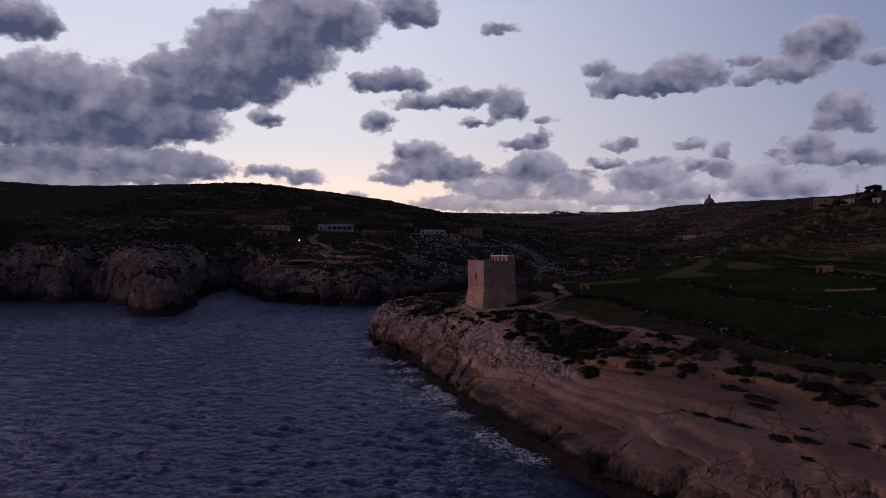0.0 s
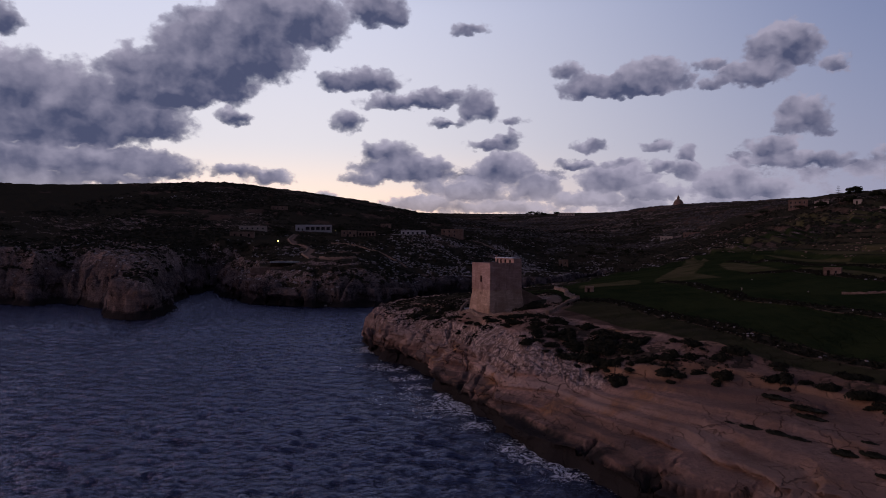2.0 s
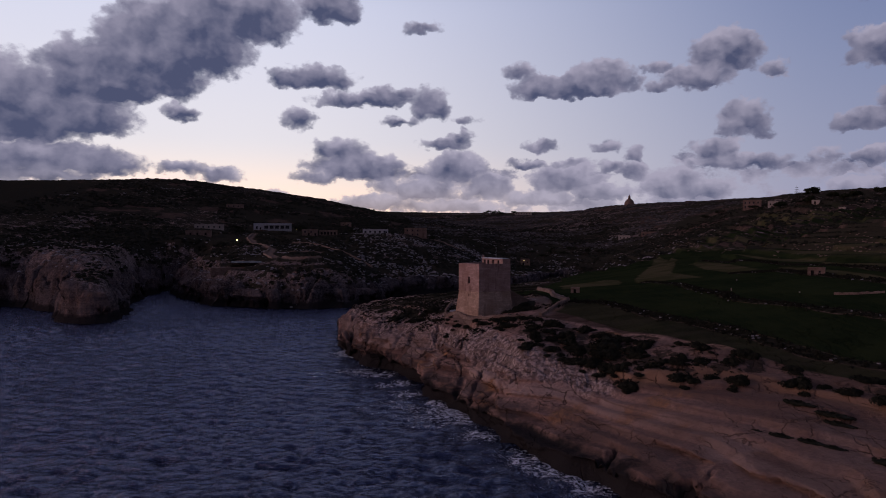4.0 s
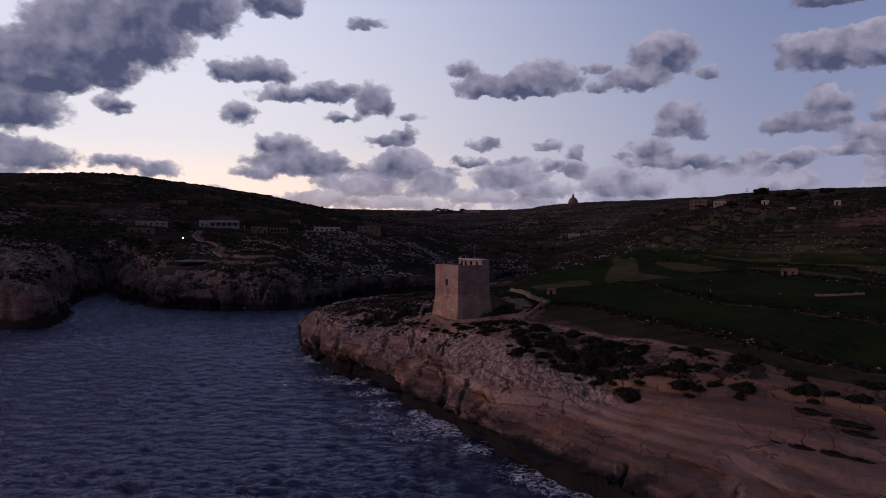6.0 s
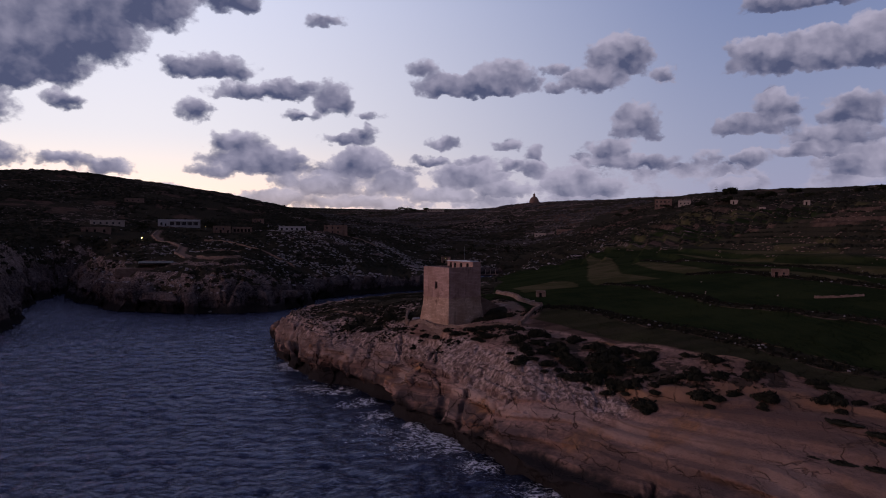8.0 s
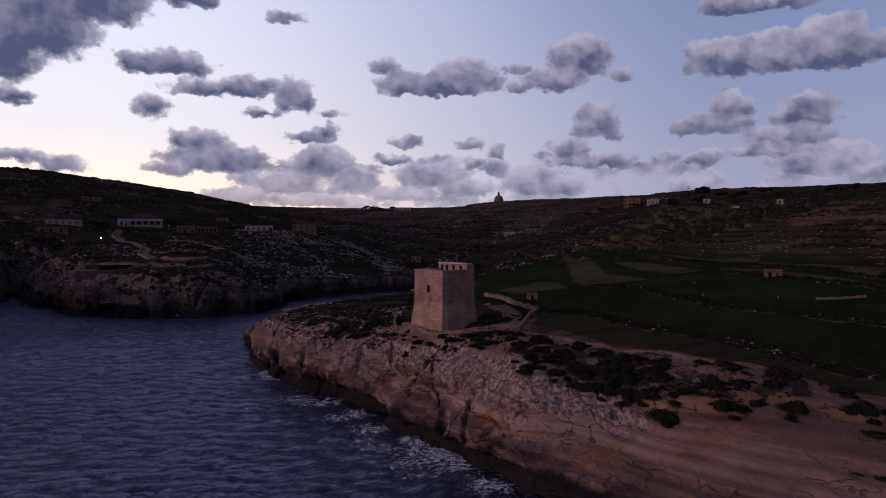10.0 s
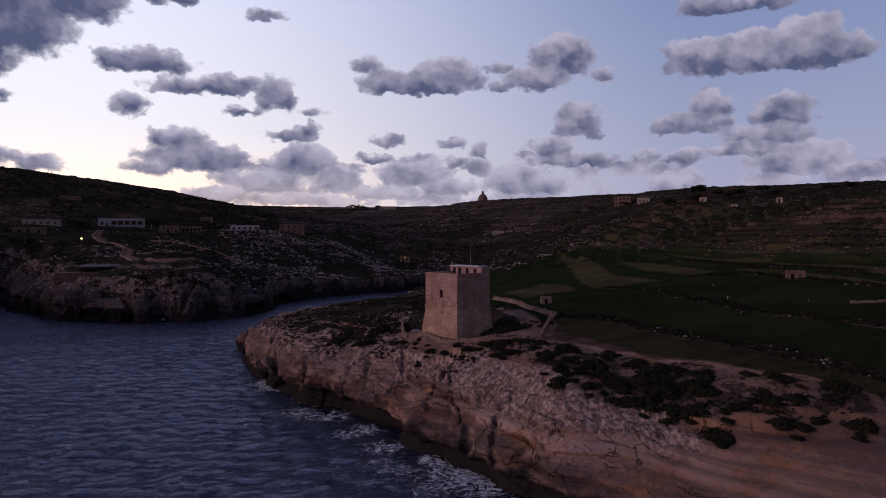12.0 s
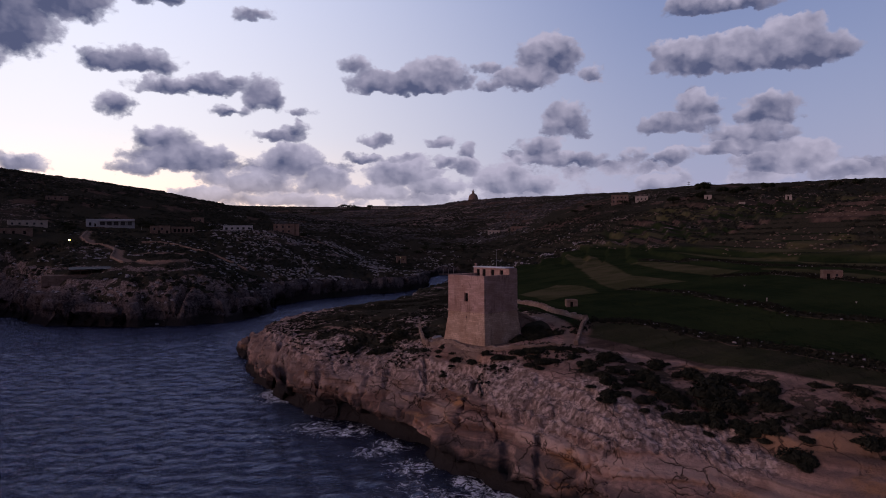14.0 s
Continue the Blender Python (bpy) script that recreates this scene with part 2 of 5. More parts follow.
def land_material():
    m, net, bsdf = material("land")
    geo = net.node("ShaderNodeNewGeometry")
    p = geo.outputs["Position"]
    px, py, pz = net.split(p)
    # limestone: beds of slightly different colour that run nearly level, stains and cracks
    flat = net.noise(net.vec("MULTIPLY", p, (0.012, 0.012, 0.55)), 1.0, 5.0, 0.6)
    blot = net.noise(p, 0.11, 5.0, 0.6)
    grain = net.noise(p, 1.1, 6.0, 0.62)
    rock = net.mix(net.span(flat, 0.39, 0.61), (0.165, 0.096, 0.075), (0.445, 0.275, 0.215))
    rock = net.mix(net.span(blot, 0.52, 0.70), rock, (0.41, 0.21, 0.10))
    rock = net.mix(net.span(net.noise(p, 0.05, 4.0), 0.54, 0.66, 0.0, 0.6), rock, (0.36, 0.27, 0.235))
    rock = net.mix(net.span(grain, 0.56, 0.40, 0.0, 0.45), rock, (0.13, 0.095, 0.08))
    crack = net.cells(net.vec("ADD", p, net.scale(net.noise(p, 0.6, 3.0, colour=True), 1.3)), 0.36, "DISTANCE_TO_EDGE")
    gaps = net.span(crack, 0.065, 0.0)
    # a dark weathered bed half-way up the cliff, and thin joints between the beds
    level = net.math("ADD", pz, net.math("MULTIPLY", net.noise(p, 0.035, 3.0), 5.0))
    band = net.math("MULTIPLY", net.span(level, 6.3, 6.8), net.span(level, 8.6, 7.9))
    band = net.math("MULTIPLY", band, net.span(net.noise(net.vec("MULTIPLY", p, (0.11, 0.11, 0.02)), 1.0, 5.0, 0.65), 0.41, 0.53))
    rock = net.mix(net.math("MULTIPLY", band, 0.85), rock, (0.085, 0.068, 0.066))
    chalky = net.math("MULTIPLY", net.span(level, 8.8, 9.3), net.span(level, 11.6, 10.6))
    chalky = net.math("MULTIPLY", chalky, net.span(net.noise(p, 0.13, 4.0, 0.6), 0.40, 0.54, 0.0, 0.6))
    rock = net.mix(chalky, rock, (0.52, 0.37, 0.30))
    joint = net.math("ABSOLUTE", net.math("SUBTRACT", net.math("FRACT", net.math("MULTIPLY", level, 0.42)), 0.5))
    joint = net.math("MULTIPLY", net.span(joint, 0.10, 0.0), net.span(net.noise(p, 0.10, 4.0), 0.44, 0.58))
    rock = net.mix(net.math("MULTIPLY", joint, 0.7), rock, (0.10, 0.07, 0.055))
    # ochre bed under the garigue, and long joints in the bare pavement
    rock = net.mix(net.math("MULTIPLY", net.attr("ochre"), 0.8), rock, (0.40, 0.225, 0.125))
    slit = net.cells(net.vec("MULTIPLY", net.vec("ADD", p, net.scale(net.noise(p, 0.25, 4.0, colour=True), 5.0)), (0.30, 0.13, 0.3)), 1.0, "DISTANCE_TO_EDGE")
    slit = net.math("MULTIPLY", net.span(slit, 0.035, 0.0), net.span(net.noise(p, 0.09, 4.0), 0.44, 0.56))
    rock = net.mix(net.math("MULTIPLY", slit, 0.8), rock, (0.05, 0.035, 0.028))
    # the wide bare pavement is browner
    rock = net.mix(net.math("MULTIPLY", net.span(py, 146.0, 124.0, 0.0, 0.72), net.span(net.noise(p, 0.06, 4.0), 0.35, 0.6, 0.5, 1.0)), rock, (0.185, 0.115, 0.088))
    # the point is greyer than the open coast
    rock = net.mix(net.math("MULTIPLY", net.span(py, 196.0, 232.0, 0.0, 0.55), net.span(net.noise(p, 0.2, 4.0, 0.6), 0.35, 0.6, 0.4, 1.0)), rock, (0.15, 0.115, 0.105))
    # across the creek greyer rock, painted darker for cliffs turned from the sun
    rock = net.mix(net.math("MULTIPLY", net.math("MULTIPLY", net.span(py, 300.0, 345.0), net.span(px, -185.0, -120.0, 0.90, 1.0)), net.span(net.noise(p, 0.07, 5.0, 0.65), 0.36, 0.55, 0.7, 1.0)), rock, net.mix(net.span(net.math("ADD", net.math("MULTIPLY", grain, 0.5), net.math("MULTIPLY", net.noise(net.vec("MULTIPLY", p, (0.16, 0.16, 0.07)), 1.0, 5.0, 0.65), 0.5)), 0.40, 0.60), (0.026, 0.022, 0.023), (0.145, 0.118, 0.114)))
    # wet and weedy just over the sea, with the notch's shade painted in
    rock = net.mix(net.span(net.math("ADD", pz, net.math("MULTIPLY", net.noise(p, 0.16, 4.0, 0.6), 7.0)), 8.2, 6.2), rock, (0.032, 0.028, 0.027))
    # garigue: low scrub between pale karst
    scrub_noise = net.math("ADD", net.math("MULTIPLY", net.noise(p, 0.16, 5.0, 0.65), 0.65), net.math("MULTIPLY", net.noise(p, 0.75, 4.0, 0.6), 0.35))
    scrub = net.mix(net.noise(p, 1.3, 4.0), (0.020, 0.021, 0.014), (0.064, 0.055, 0.040))
    pale = net.mix(net.span(grain, 0.4, 0.62), (0.20, 0.142, 0.120), (0.54, 0.405, 0.350))
    amount = net.attr("scrub")
    shrubby = net.span(net.math("ADD", scrub_noise, net.math("MULTIPLY", net.math("SUBTRACT", amount, 0.5), 0.55)), 0.46, 0.52)
    pale = net.mix(net.math("MULTIPLY", gaps, net.span(net.noise(p, 0.3, 3.0), 0.45, 0.6, 0.0, 0.75)), pale, (0.05, 0.043, 0.038))
    pale = net.mix(net.span(net.noise(p, 0.42, 5.0, 0.7), 0.48, 0.62, 0.0, 0.75), pale, (0.17, 0.115, 0.092))
    pale = net.mix(net.span(net.noise(p, 1.5, 4.0, 0.7), 0.58, 0.66, 0.0, 0.85), pale, (0.045, 0.036, 0.032))
    karst = net.mix(net.attr("karst"), rock, pale)
    ground = net.mix(shrubby, karst, scrub)
    # worked land
    soil_noise = net.noise(net.vec("MULTIPLY", p, (0.06, 0.30, 0.3)), 1.0, 5.0, 0.6)
    soil = net.mix(net.span(soil_noise, 0.35, 0.65), (0.070, 0.046, 0.036), (0.138, 0.090, 0.069))
    soil = net.mix(net.span(grain, 0.6, 0.72, 0.0, 0.5), soil, (0.22, 0.15, 0.115))
    crop_noise = net.noise(p, 0.07, 5.0, 0.6)
    rows = net.noise(net.vec("MULTIPLY", p, (0.9, 0.12, 0.2)), 1.0, 3.0)
    crop = net.mix(net.span(crop_noise, 0.38, 0.62), (0.018, 0.027, 0.012), (0.030, 0.039, 0.016))
    crop = net.mix(net.span(rows, 0.45, 0.65, 0.0, 0.4), crop, (0.034, 0.042, 0.015))
    fallow = net.mix(net.span(crop_noise, 0.4, 0.6), (0.066, 0.062, 0.028), (0.105, 0.088, 0.046))
    ground = net.mix(net.attr("soil"), ground, soil)
    ground = net.mix(net.attr("crop"), ground, crop)
    ground = net.mix(net.attr("fallow"), ground, fallow)
    ground = net.mix(net.attr("track"), ground, net.mix(grain, (0.18, 0.120, 0.092), (0.29, 0.20, 0.155)))
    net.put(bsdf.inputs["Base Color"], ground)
    bsdf.inputs["Roughness"].default_value = 0.95
    bsdf.inputs["Specular IOR Level"].default_value = 0.0
    high = net.math("ADD", net.math("MULTIPLY", grain, 0.7), net.math("MULTIPLY", flat, 0.9))
    high = net.math("ADD", high, net.math("MULTIPLY", shrubby, 0.5))
    high = net.math("ADD", high, net.math("MULTIPLY", slit, -0.6))
    net.put(bsdf.inputs["Normal"], net.bump(high, 0.9, 0.6))
    return m


def sea_material():
    m, net, bsdf = material("sea_water")
    p = net.node("ShaderNodeNewGeometry").outputs["Position"]
    # wind waves come slantwise; long ones in the mesh, short ones here
    q = net.vec("MULTIPLY", p, (0.6, 1.0, 1.0))
    small = net.noise(q, 1.9, 4.0, 0.6, 0.3)
    normal = net.bump(small, 1.0, 0.75)
    foam = net.attr("foam")
    lace = net.noise(net.vec("ADD", p, net.scale(net.noise(p, 0.35, 3.0, colour=True), 5.0)), 0.95, 6.0, 0.74)
    fac = net.span(net.math("ADD", lace, net.math("MULTIPLY", foam, 0.22)), 0.66, 0.82)
    fac = net.math("MULTIPLY", fac, net.span(foam, 0.02, 0.35))
    net.put(bsdf.inputs["Base Color"], net.mix(fac, (0.008, 0.012, 0.030), (0.80, 0.82, 0.86)))
    bsdf.inputs["Roughness"].default_value = 0.9
    bsdf.inputs["Specular IOR Level"].default_value = 0.0
    net.put(bsdf.inputs["Normal"], normal)
    # the mirror of the water, stronger at a glance and gone under foam
    gloss = net.node("ShaderNodeBsdfGlossy")
    gloss.inputs["Color"].default_value = (0.186, 0.200, 0.284, 1.0)
    gloss.inputs["Roughness"].default_value = 0.13
    net.put(gloss.inputs["Normal"], normal)
    glance = net.node("ShaderNodeFresnel")
    glance.inputs["IOR"].default_value = 1.333
    net.put(glance.inputs["Normal"], normal)
    both = net.node("ShaderNodeMixShader")
    net.put(both.inputs[0], net.math("MULTIPLY", glance.outputs[0], net.math("SUBTRACT", 1.0, fac)))
    m.node_tree.links.new(bsdf.outputs[0], both.inputs[1])
    m.node_tree.links.new(gloss.outputs[0], both.inputs[2])
    for n in m.node_tree.nodes:
        if n.type == "OUTPUT_MATERIAL":
            m.node_tree.links.new(both.outputs[0], n.inputs[0])
    return m


LAND = land_material()
SEA = sea_material()

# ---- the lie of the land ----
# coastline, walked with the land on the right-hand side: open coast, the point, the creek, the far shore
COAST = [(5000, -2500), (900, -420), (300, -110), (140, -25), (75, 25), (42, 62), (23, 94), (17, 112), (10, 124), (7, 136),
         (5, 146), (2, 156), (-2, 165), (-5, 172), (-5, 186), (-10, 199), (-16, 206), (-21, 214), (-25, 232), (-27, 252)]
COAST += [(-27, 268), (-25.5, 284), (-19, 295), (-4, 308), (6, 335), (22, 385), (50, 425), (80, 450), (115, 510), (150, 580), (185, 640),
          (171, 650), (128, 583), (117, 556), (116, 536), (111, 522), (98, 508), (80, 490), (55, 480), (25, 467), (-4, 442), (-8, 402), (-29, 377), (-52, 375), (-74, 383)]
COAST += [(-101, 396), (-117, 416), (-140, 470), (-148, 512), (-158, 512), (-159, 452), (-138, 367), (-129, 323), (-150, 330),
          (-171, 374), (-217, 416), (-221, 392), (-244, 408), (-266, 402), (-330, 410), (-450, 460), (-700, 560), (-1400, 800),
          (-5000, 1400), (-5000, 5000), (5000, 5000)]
# spot heights on the point and the fields
SPOTS = [(12, 195, 16.8), (22, 175, 17.0), (36, 191, 19.6), (13, 173, 14.8), (22.6, 148, 13.0), (28, 158, 15.3), (34, 142, 14.0),
         (42, 130, 13.4), (57, 122, 13.0), (52, 98, 10.5), (41, 108, 10.2), (28, 108, 6.6), (9, 156, 12.0), (-7, 201, 10.0),
         (1, 188, 12.5), (-7, 226, 14.0), (-22, 242, 12.0), (-22, 262, 11.5), (46, 166, 17.8), (53, 136, 16.0), (95, 232, 23.8)]
SPOTS += [(93, 165, 23.2), (127, 196, 29.0), (155, 237, 33.0), (191, 295, 41.0), (174, 325, 35.0), (222, 555, 30.0), (197, 512, 22.0),
          (288, 803, 37.0), (100, 60, 22.0), (150, 0, 32.0), (10, 144, 8.0), (4.5, 159, 8.5), (60, 300, 17.0), (80, 390, 12.0)]
# spot heights across the creek, the hills and the plateau behind
SPOTS += [(-117, 629, 45), (-21, 615, 41), (15, 597, 40), (-112, 530, 32), (-76, 455, 27), (-40, 422, 24), (-100, 418, 19),
          (-49, 390, 17), (-7, 425, 11), (-148, 383, 23), (-180, 410, 28), (-240, 440, 32), (-267, 963, 116), (-407, 913, 110),
          (-470, 883, 104), (-546, 838, 108), (-90, 1046, 98), (0, 1100, 80), (75, 1200, 68), (207, 1293, 82), (307, 1268, 81.5)]
SPOTS += [(405, 1127, 93), (458, 934, 88), (265, 437, 59.5), (296, 440, 63), (311, 394, 64.5), (317, 339, 64.5), (100, 560, 10), (150, 650, 4),
          (230, 700, 22), (120, 800, 40), (-1500, 3000, 120), (0, 3500, 110), (1017, 2593, 125), (2500, 3000, 120), (1500, 600, 95),
          (1200, -200, 70), (-1500, 950, 110), (600, 0, 62), (420, 700, 82), (200, 1000, 52), (90, 480, 8), (250, 900, 45)]


def lattice(i, j, seed):
    """A fixed random number in 0..1 for every lattice point."""
    n = (i.astype(np.int64) * 374761393 + j.astype(np.int64) * 668265263 + seed * 1442695041) & 0xFFFFFFFF
    n = ((n ^ (n >> 13)) * 1274126177) & 0xFFFFFFFF
    return ((n ^ (n >> 16)) & 0xFFFFFF) / 16777215.0


def ripple(x, y, seed=0):
    """Smooth noise in -1..1."""
    i, j = np.floor(x), np.floor(y)
    u, v = x - i, y - j
    u, v = u * u * u * (u * (u * 6 - 15) + 10), v * v * v * (v * (v * 6 - 15) + 10)
    a, b = lattice(i, j, seed), lattice(i + 1, j, seed)
    c, d = lattice(i, j + 1, seed), lattice(i + 1, j + 1, seed)
    return ((a + (b - a) * u) * (1 - v) + (c + (d - c) * u) * v) * 2 - 1


def fbm(x, y, size, octaves=4, seed=0, gain=0.5):
    """Layered noise whose largest swells are `size` metres apart."""
    total, amp, norm = 0.0, 1.0, 0.0
    for k in range(octaves):
        f = 2.0 ** k / size
        total = total + amp * ripple((x * 0.8 + y * 0.6) * f + 17.3 * k, (y * 0.8 - x * 0.6) * f - 9.1 * k, seed + k)
        norm += amp
        amp *= gain
    return total / norm


def step(v, lo, hi):
    t = np.clip((v - lo) / (hi - lo), 0, 1)
    return t * t * (3 - 2 * t)


def inside_distance(x, y, loop):
    """Distance to a closed outline: positive inside, negative outside."""
    best = np.full(x.shape, 1e18)
    odd = np.zeros(x.shape, bool)
    n = len(loop)
    for k in range(n):
        (ax, ay), (bx, by) = loop[k], loop[(k + 1) % n]
        dx, dy = bx - ax, by - ay
        t = np.clip(((x - ax) * dx + (y - ay) * dy) / (dx * dx + dy * dy), 0, 1)
        best = np.minimum(best, (x - ax - t * dx) ** 2 + (y - ay - t * dy) ** 2)
        if ay != by:
            cross = ((ay > y) != (by > y)) & (x < dx * (y - ay) / (by - ay) + ax)
            odd ^= cross
    return np.where(odd, 1.0, -1.0) * np.sqrt(best)


def near_line(x, y, line):
    """Distance to an open line."""
    best = np.full(x.shape, 1e18)
    for (ax, ay), (bx, by) in zip(line, line[1:]):
        dx, dy = bx - ax, by - ay
        t = np.clip(((x - ax) * dx + (y - ay) * dy) / (dx * dx + dy * dy), 0, 1)
        best = np.minimum(best, (x - ax - t * dx) ** 2 + (y - ay - t * dy) ** 2)
    return np.sqrt(best)


SPOT_XY = np.array([s[:2] for s in SPOTS], float)
SPOT_Z = np.array([s[2] for s in SPOTS], float)


def bell(r2):
    return np.sqrt(r2 + 18.0 ** 2)


def spot_weights():
    d2 = ((SPOT_XY[:, None] - SPOT_XY[None]) ** 2).sum(-1)
    return np.linalg.solve(bell(d2) + 0.0 * np.eye(len(SPOTS)), SPOT_Z - 60.0)


SPOT_W = spot_weights()


def smooth_height(x, y):
    z = np.full(x.shape, 60.0)
    for (sx, sy), w in zip(SPOT_XY, SPOT_W):
        z += w * bell((x - sx) ** 2 + (y - sy) ** 2)
    return z


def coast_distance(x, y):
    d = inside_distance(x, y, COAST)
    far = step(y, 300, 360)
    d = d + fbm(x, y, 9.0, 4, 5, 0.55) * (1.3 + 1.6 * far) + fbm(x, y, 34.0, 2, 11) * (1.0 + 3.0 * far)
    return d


def blocks(x, y, size, seed):
    """Distance to the nearest and second-nearest point of a jittered grid, in cells, and a random number for the nearest."""
    u, v = x / size, y / size
    i, j = np.floor(u), np.floor(v)
    one = np.full(x.shape, 9.0)
    two = np.full(x.shape, 9.0)
    tag = np.zeros(x.shape)
    for a in (-1, 0, 1):
        for b in (-1, 0, 1):
            px = i + a + lattice(i + a, j + b, seed)
            py = j + b + lattice(i + a, j + b, seed + 7)
            d = np.hypot(u - px, v - py)
            closer = d < one
            two = np.where(closer, one, np.minimum(two, d))
            tag = np.where(closer, lattice(i + a, j + b, seed + 13), tag)
            one = np.where(closer, d, one)
    return one, two, tag


# worked land: the lower fields, fallow strips, and the belt of broken karst over the cliff
FIELD = [(36, 192), (44, 186), (47.5, 177), (50.5, 165), (54, 152), (58, 141), (66, 126), (80, 108), (130, 80), (260, 100), (280, 250),
         (215, 330), (190, 420), (130, 430), (95, 400), (75, 330), (50, 270), (38, 235), (33, 212), (34, 196)]
SOIL = [(23, 177.5), (27, 178), (36, 192), (44, 186), (47.5, 177), (50.5, 165), (54, 152), (58, 141), (66, 126), (80, 108), (110, 70),
        (95, 70), (70, 102), (60, 119), (51, 135), (43, 146), (40, 153), (36, 162), (30, 169)]
KARST = [(-1.5, 212), (2, 197), (10, 183), (13, 178), (14, 167), (19, 152), (24, 150), (27, 141), (27, 132), (22, 134.5), (17, 141), (10.5, 148),
         (6, 161), (5, 171), (2, 185), (-6, 205)]
GARIGUE = [(13, 178), (23, 177), (30, 169), (36, 162), (40, 153), (43, 146), (51, 135), (60, 119), (72, 100), (62, 100), (52, 116), (46, 126),
           (38, 129), (30, 133), (28, 141), (25, 150), (19, 152), (15, 167)]
# grass between the tower track and the field wall, and scrub in the bend of the track
PADDOCK = [(29, 183), (35, 191.5), (34.6, 204), (37, 215), (37, 231), (28, 232), (23, 217), (31.5, 208), (33, 199)]
BEND = [(21.5, 185.5), (25.5, 187.5), (27.8, 193.5), (28.6, 198.6), (22.5, 197), (21.5, 191)]
STRIPS = [
    [(162, 420), (146, 358), (114, 294), (99, 265), (95, 231), (72, 234), (83, 261), (103, 300), (129, 352)],
    [(52, 256), (76, 275), (76, 258), (67, 234), (55, 232), (45, 226)],
    [(125, 302), (127, 282), (115, 231), (105, 230), (109, 259)],
    [(144, 303), (142, 277), (141, 234), (138, 232), (132, 245)],
    [(154, 290), (160, 229), (154, 229), (143, 249)],
    [(138, 232), (134, 180), (124, 176), (128, 217)],
    [(120, 229), (120, 210), (115, 170), (111, 168), (110, 195), (117, 225)],
]
# low scarps with hedge and rubble that part the fields
SCARPS = [
    [(36, 192), (44, 186), (47.5, 177), (50.5, 165), (54, 152), (58, 141), (66, 126), (80, 108)],
    [(74, 231), (75, 208), (72, 190), (75, 182), (72, 174), (79, 159), (88, 140), (105, 120)],
    [(104, 229), (112, 215), (110, 190), (112, 160)],
    [(130, 300), (130, 262), (124, 230), (126, 205), (122, 170)],
]


def ground_height(x, y, detail=True):
    d = coast_distance(x, y)
    top = smooth_height(x, y)
    field_in = inside_distance(x, y, FIELD)
    field = step(field_in, -1.0, 2.5)
    yard = np.maximum(abs(x - 14), abs(y - 196))
    rough = (1 - field) * step(yard, 8, 13)
    hills = step(y, 300, 420)
    top = top + (16.35 - top) * (1 - step(yard, 7.0, 10.5))
    # terraces: level strips held by rubble walls
    slope_land = np.maximum(step(x, 112, 140) * step(y, 90, 150) * (1 - step(y, 520, 640)), hills * step(top, 30, 40) * 0.4)
    pitch = 2.6 + 1.2 * hills
    wav = top / pitch + fbm(x, y, 60, 2, 40) * 0.5
    base = np.floor(wav)
    top = top + slope_land * ((base + step(wav - base, 0.80, 0.98)) - wav) * pitch * 0.75
    # the fields step down over the scarps
    for line in SCARPS[:2]:
        top = top + 0.8 * field * np.exp(-(near_line(x, y, line) / 2.2) ** 2) * 0.6
    if detail:
        top = top + rough * (fbm(x, y, 26, 3, 21) * 0.7 + fbm(x, y, 4.5, 4, 22, 0.6) * (0.22 + 0.6 * hills))
        top = top + hills * fbm(x, y, 120, 4, 33) * 2.5
        top = top + field * fbm(x, y, 18, 2, 24) * 0.25
        outcrop = hills * (1 - step(y, 1300, 1500))
        top = top + outcrop * np.maximum(fbm(x, y, 11, 3, 36), 0) * 1.6
    # the bare pavement steps down in beds, and the garigue ends in a low scarp
    pave = step(140 - y, 0, 8) * step(62 - x + (y - 120) * -0.4, 0, 8)
    beds = top / 1.25 + fbm(x, y, 26, 3, 55) * 0.9
    whole = np.floor(beds)
    top = top + pave * (whole + step(beds - whole, 0.62, 0.92) - beds) * 1.25 * 0.75
    edge = inside_distance(x, y, GARIGUE) + fbm(x, y, 7, 3, 56) * 1.2
    top = top + 0.9 * step(edge, -0.5, 0.3) * (1 - step(edge, 2.0, 9.0)) * step(142 - y, 0, 6)
    # the shore: a steep foot, then a slope up to the top
    left = step(-x, 110, 150) * step(y, 300, 330)
    mid = step(y, 340, 370) * (1 - left)
    tip = step(y, 185, 210) * (1 - step(y, 300, 340))
    swell = fbm(x, y, 30, 3, 61)
    foot = 5.6 + 3.6 * tip + 5.5 * mid + 14.0 * left + swell * (1.2 + 2 * mid + 9 * left)
    # joints that split the cliff into buttresses
    cut = blocks(x + swell * 4, y, 13.0, 64)
    joint = 1 - step(cut[1] - cut[0], 0.02, 0.12)
    massif = blocks(x + swell * 6, y, 21.0, 65)
    cleft = 1 - step(massif[1] - massif[0], 0.02, 0.16)
    dd = d - (joint * 1.5 + cleft * (1.6 + 2.6 * (mid + left)) + (massif[2] - 0.5) * (2.2 + 2.5 * (mid + left))) * (1 - step(d, 6, 16)) * step(d, -1.0, 2.0)
    lift = 1 + 0.9 * mid + 1.6 * left
    lip = np.interp(dd / (1 + 0.9 * mid + 2.2 * left), [-3.0, -1.6, -0.9, -0.3, 0.15, 1.0, 2.2], [-2.5, -0.6, 0.9, 2.6, 3.3, 4.7, 5.6]) * lift
    face = lip * (foot / (5.6 * lift)) + np.maximum(dd - 2.2 * (1 + 0.9 * mid + 2.2 * left), 0) * (0.85 - 0.15 * mid + 0.35 * left)
    face = np.where(lip < 0, lip, face)
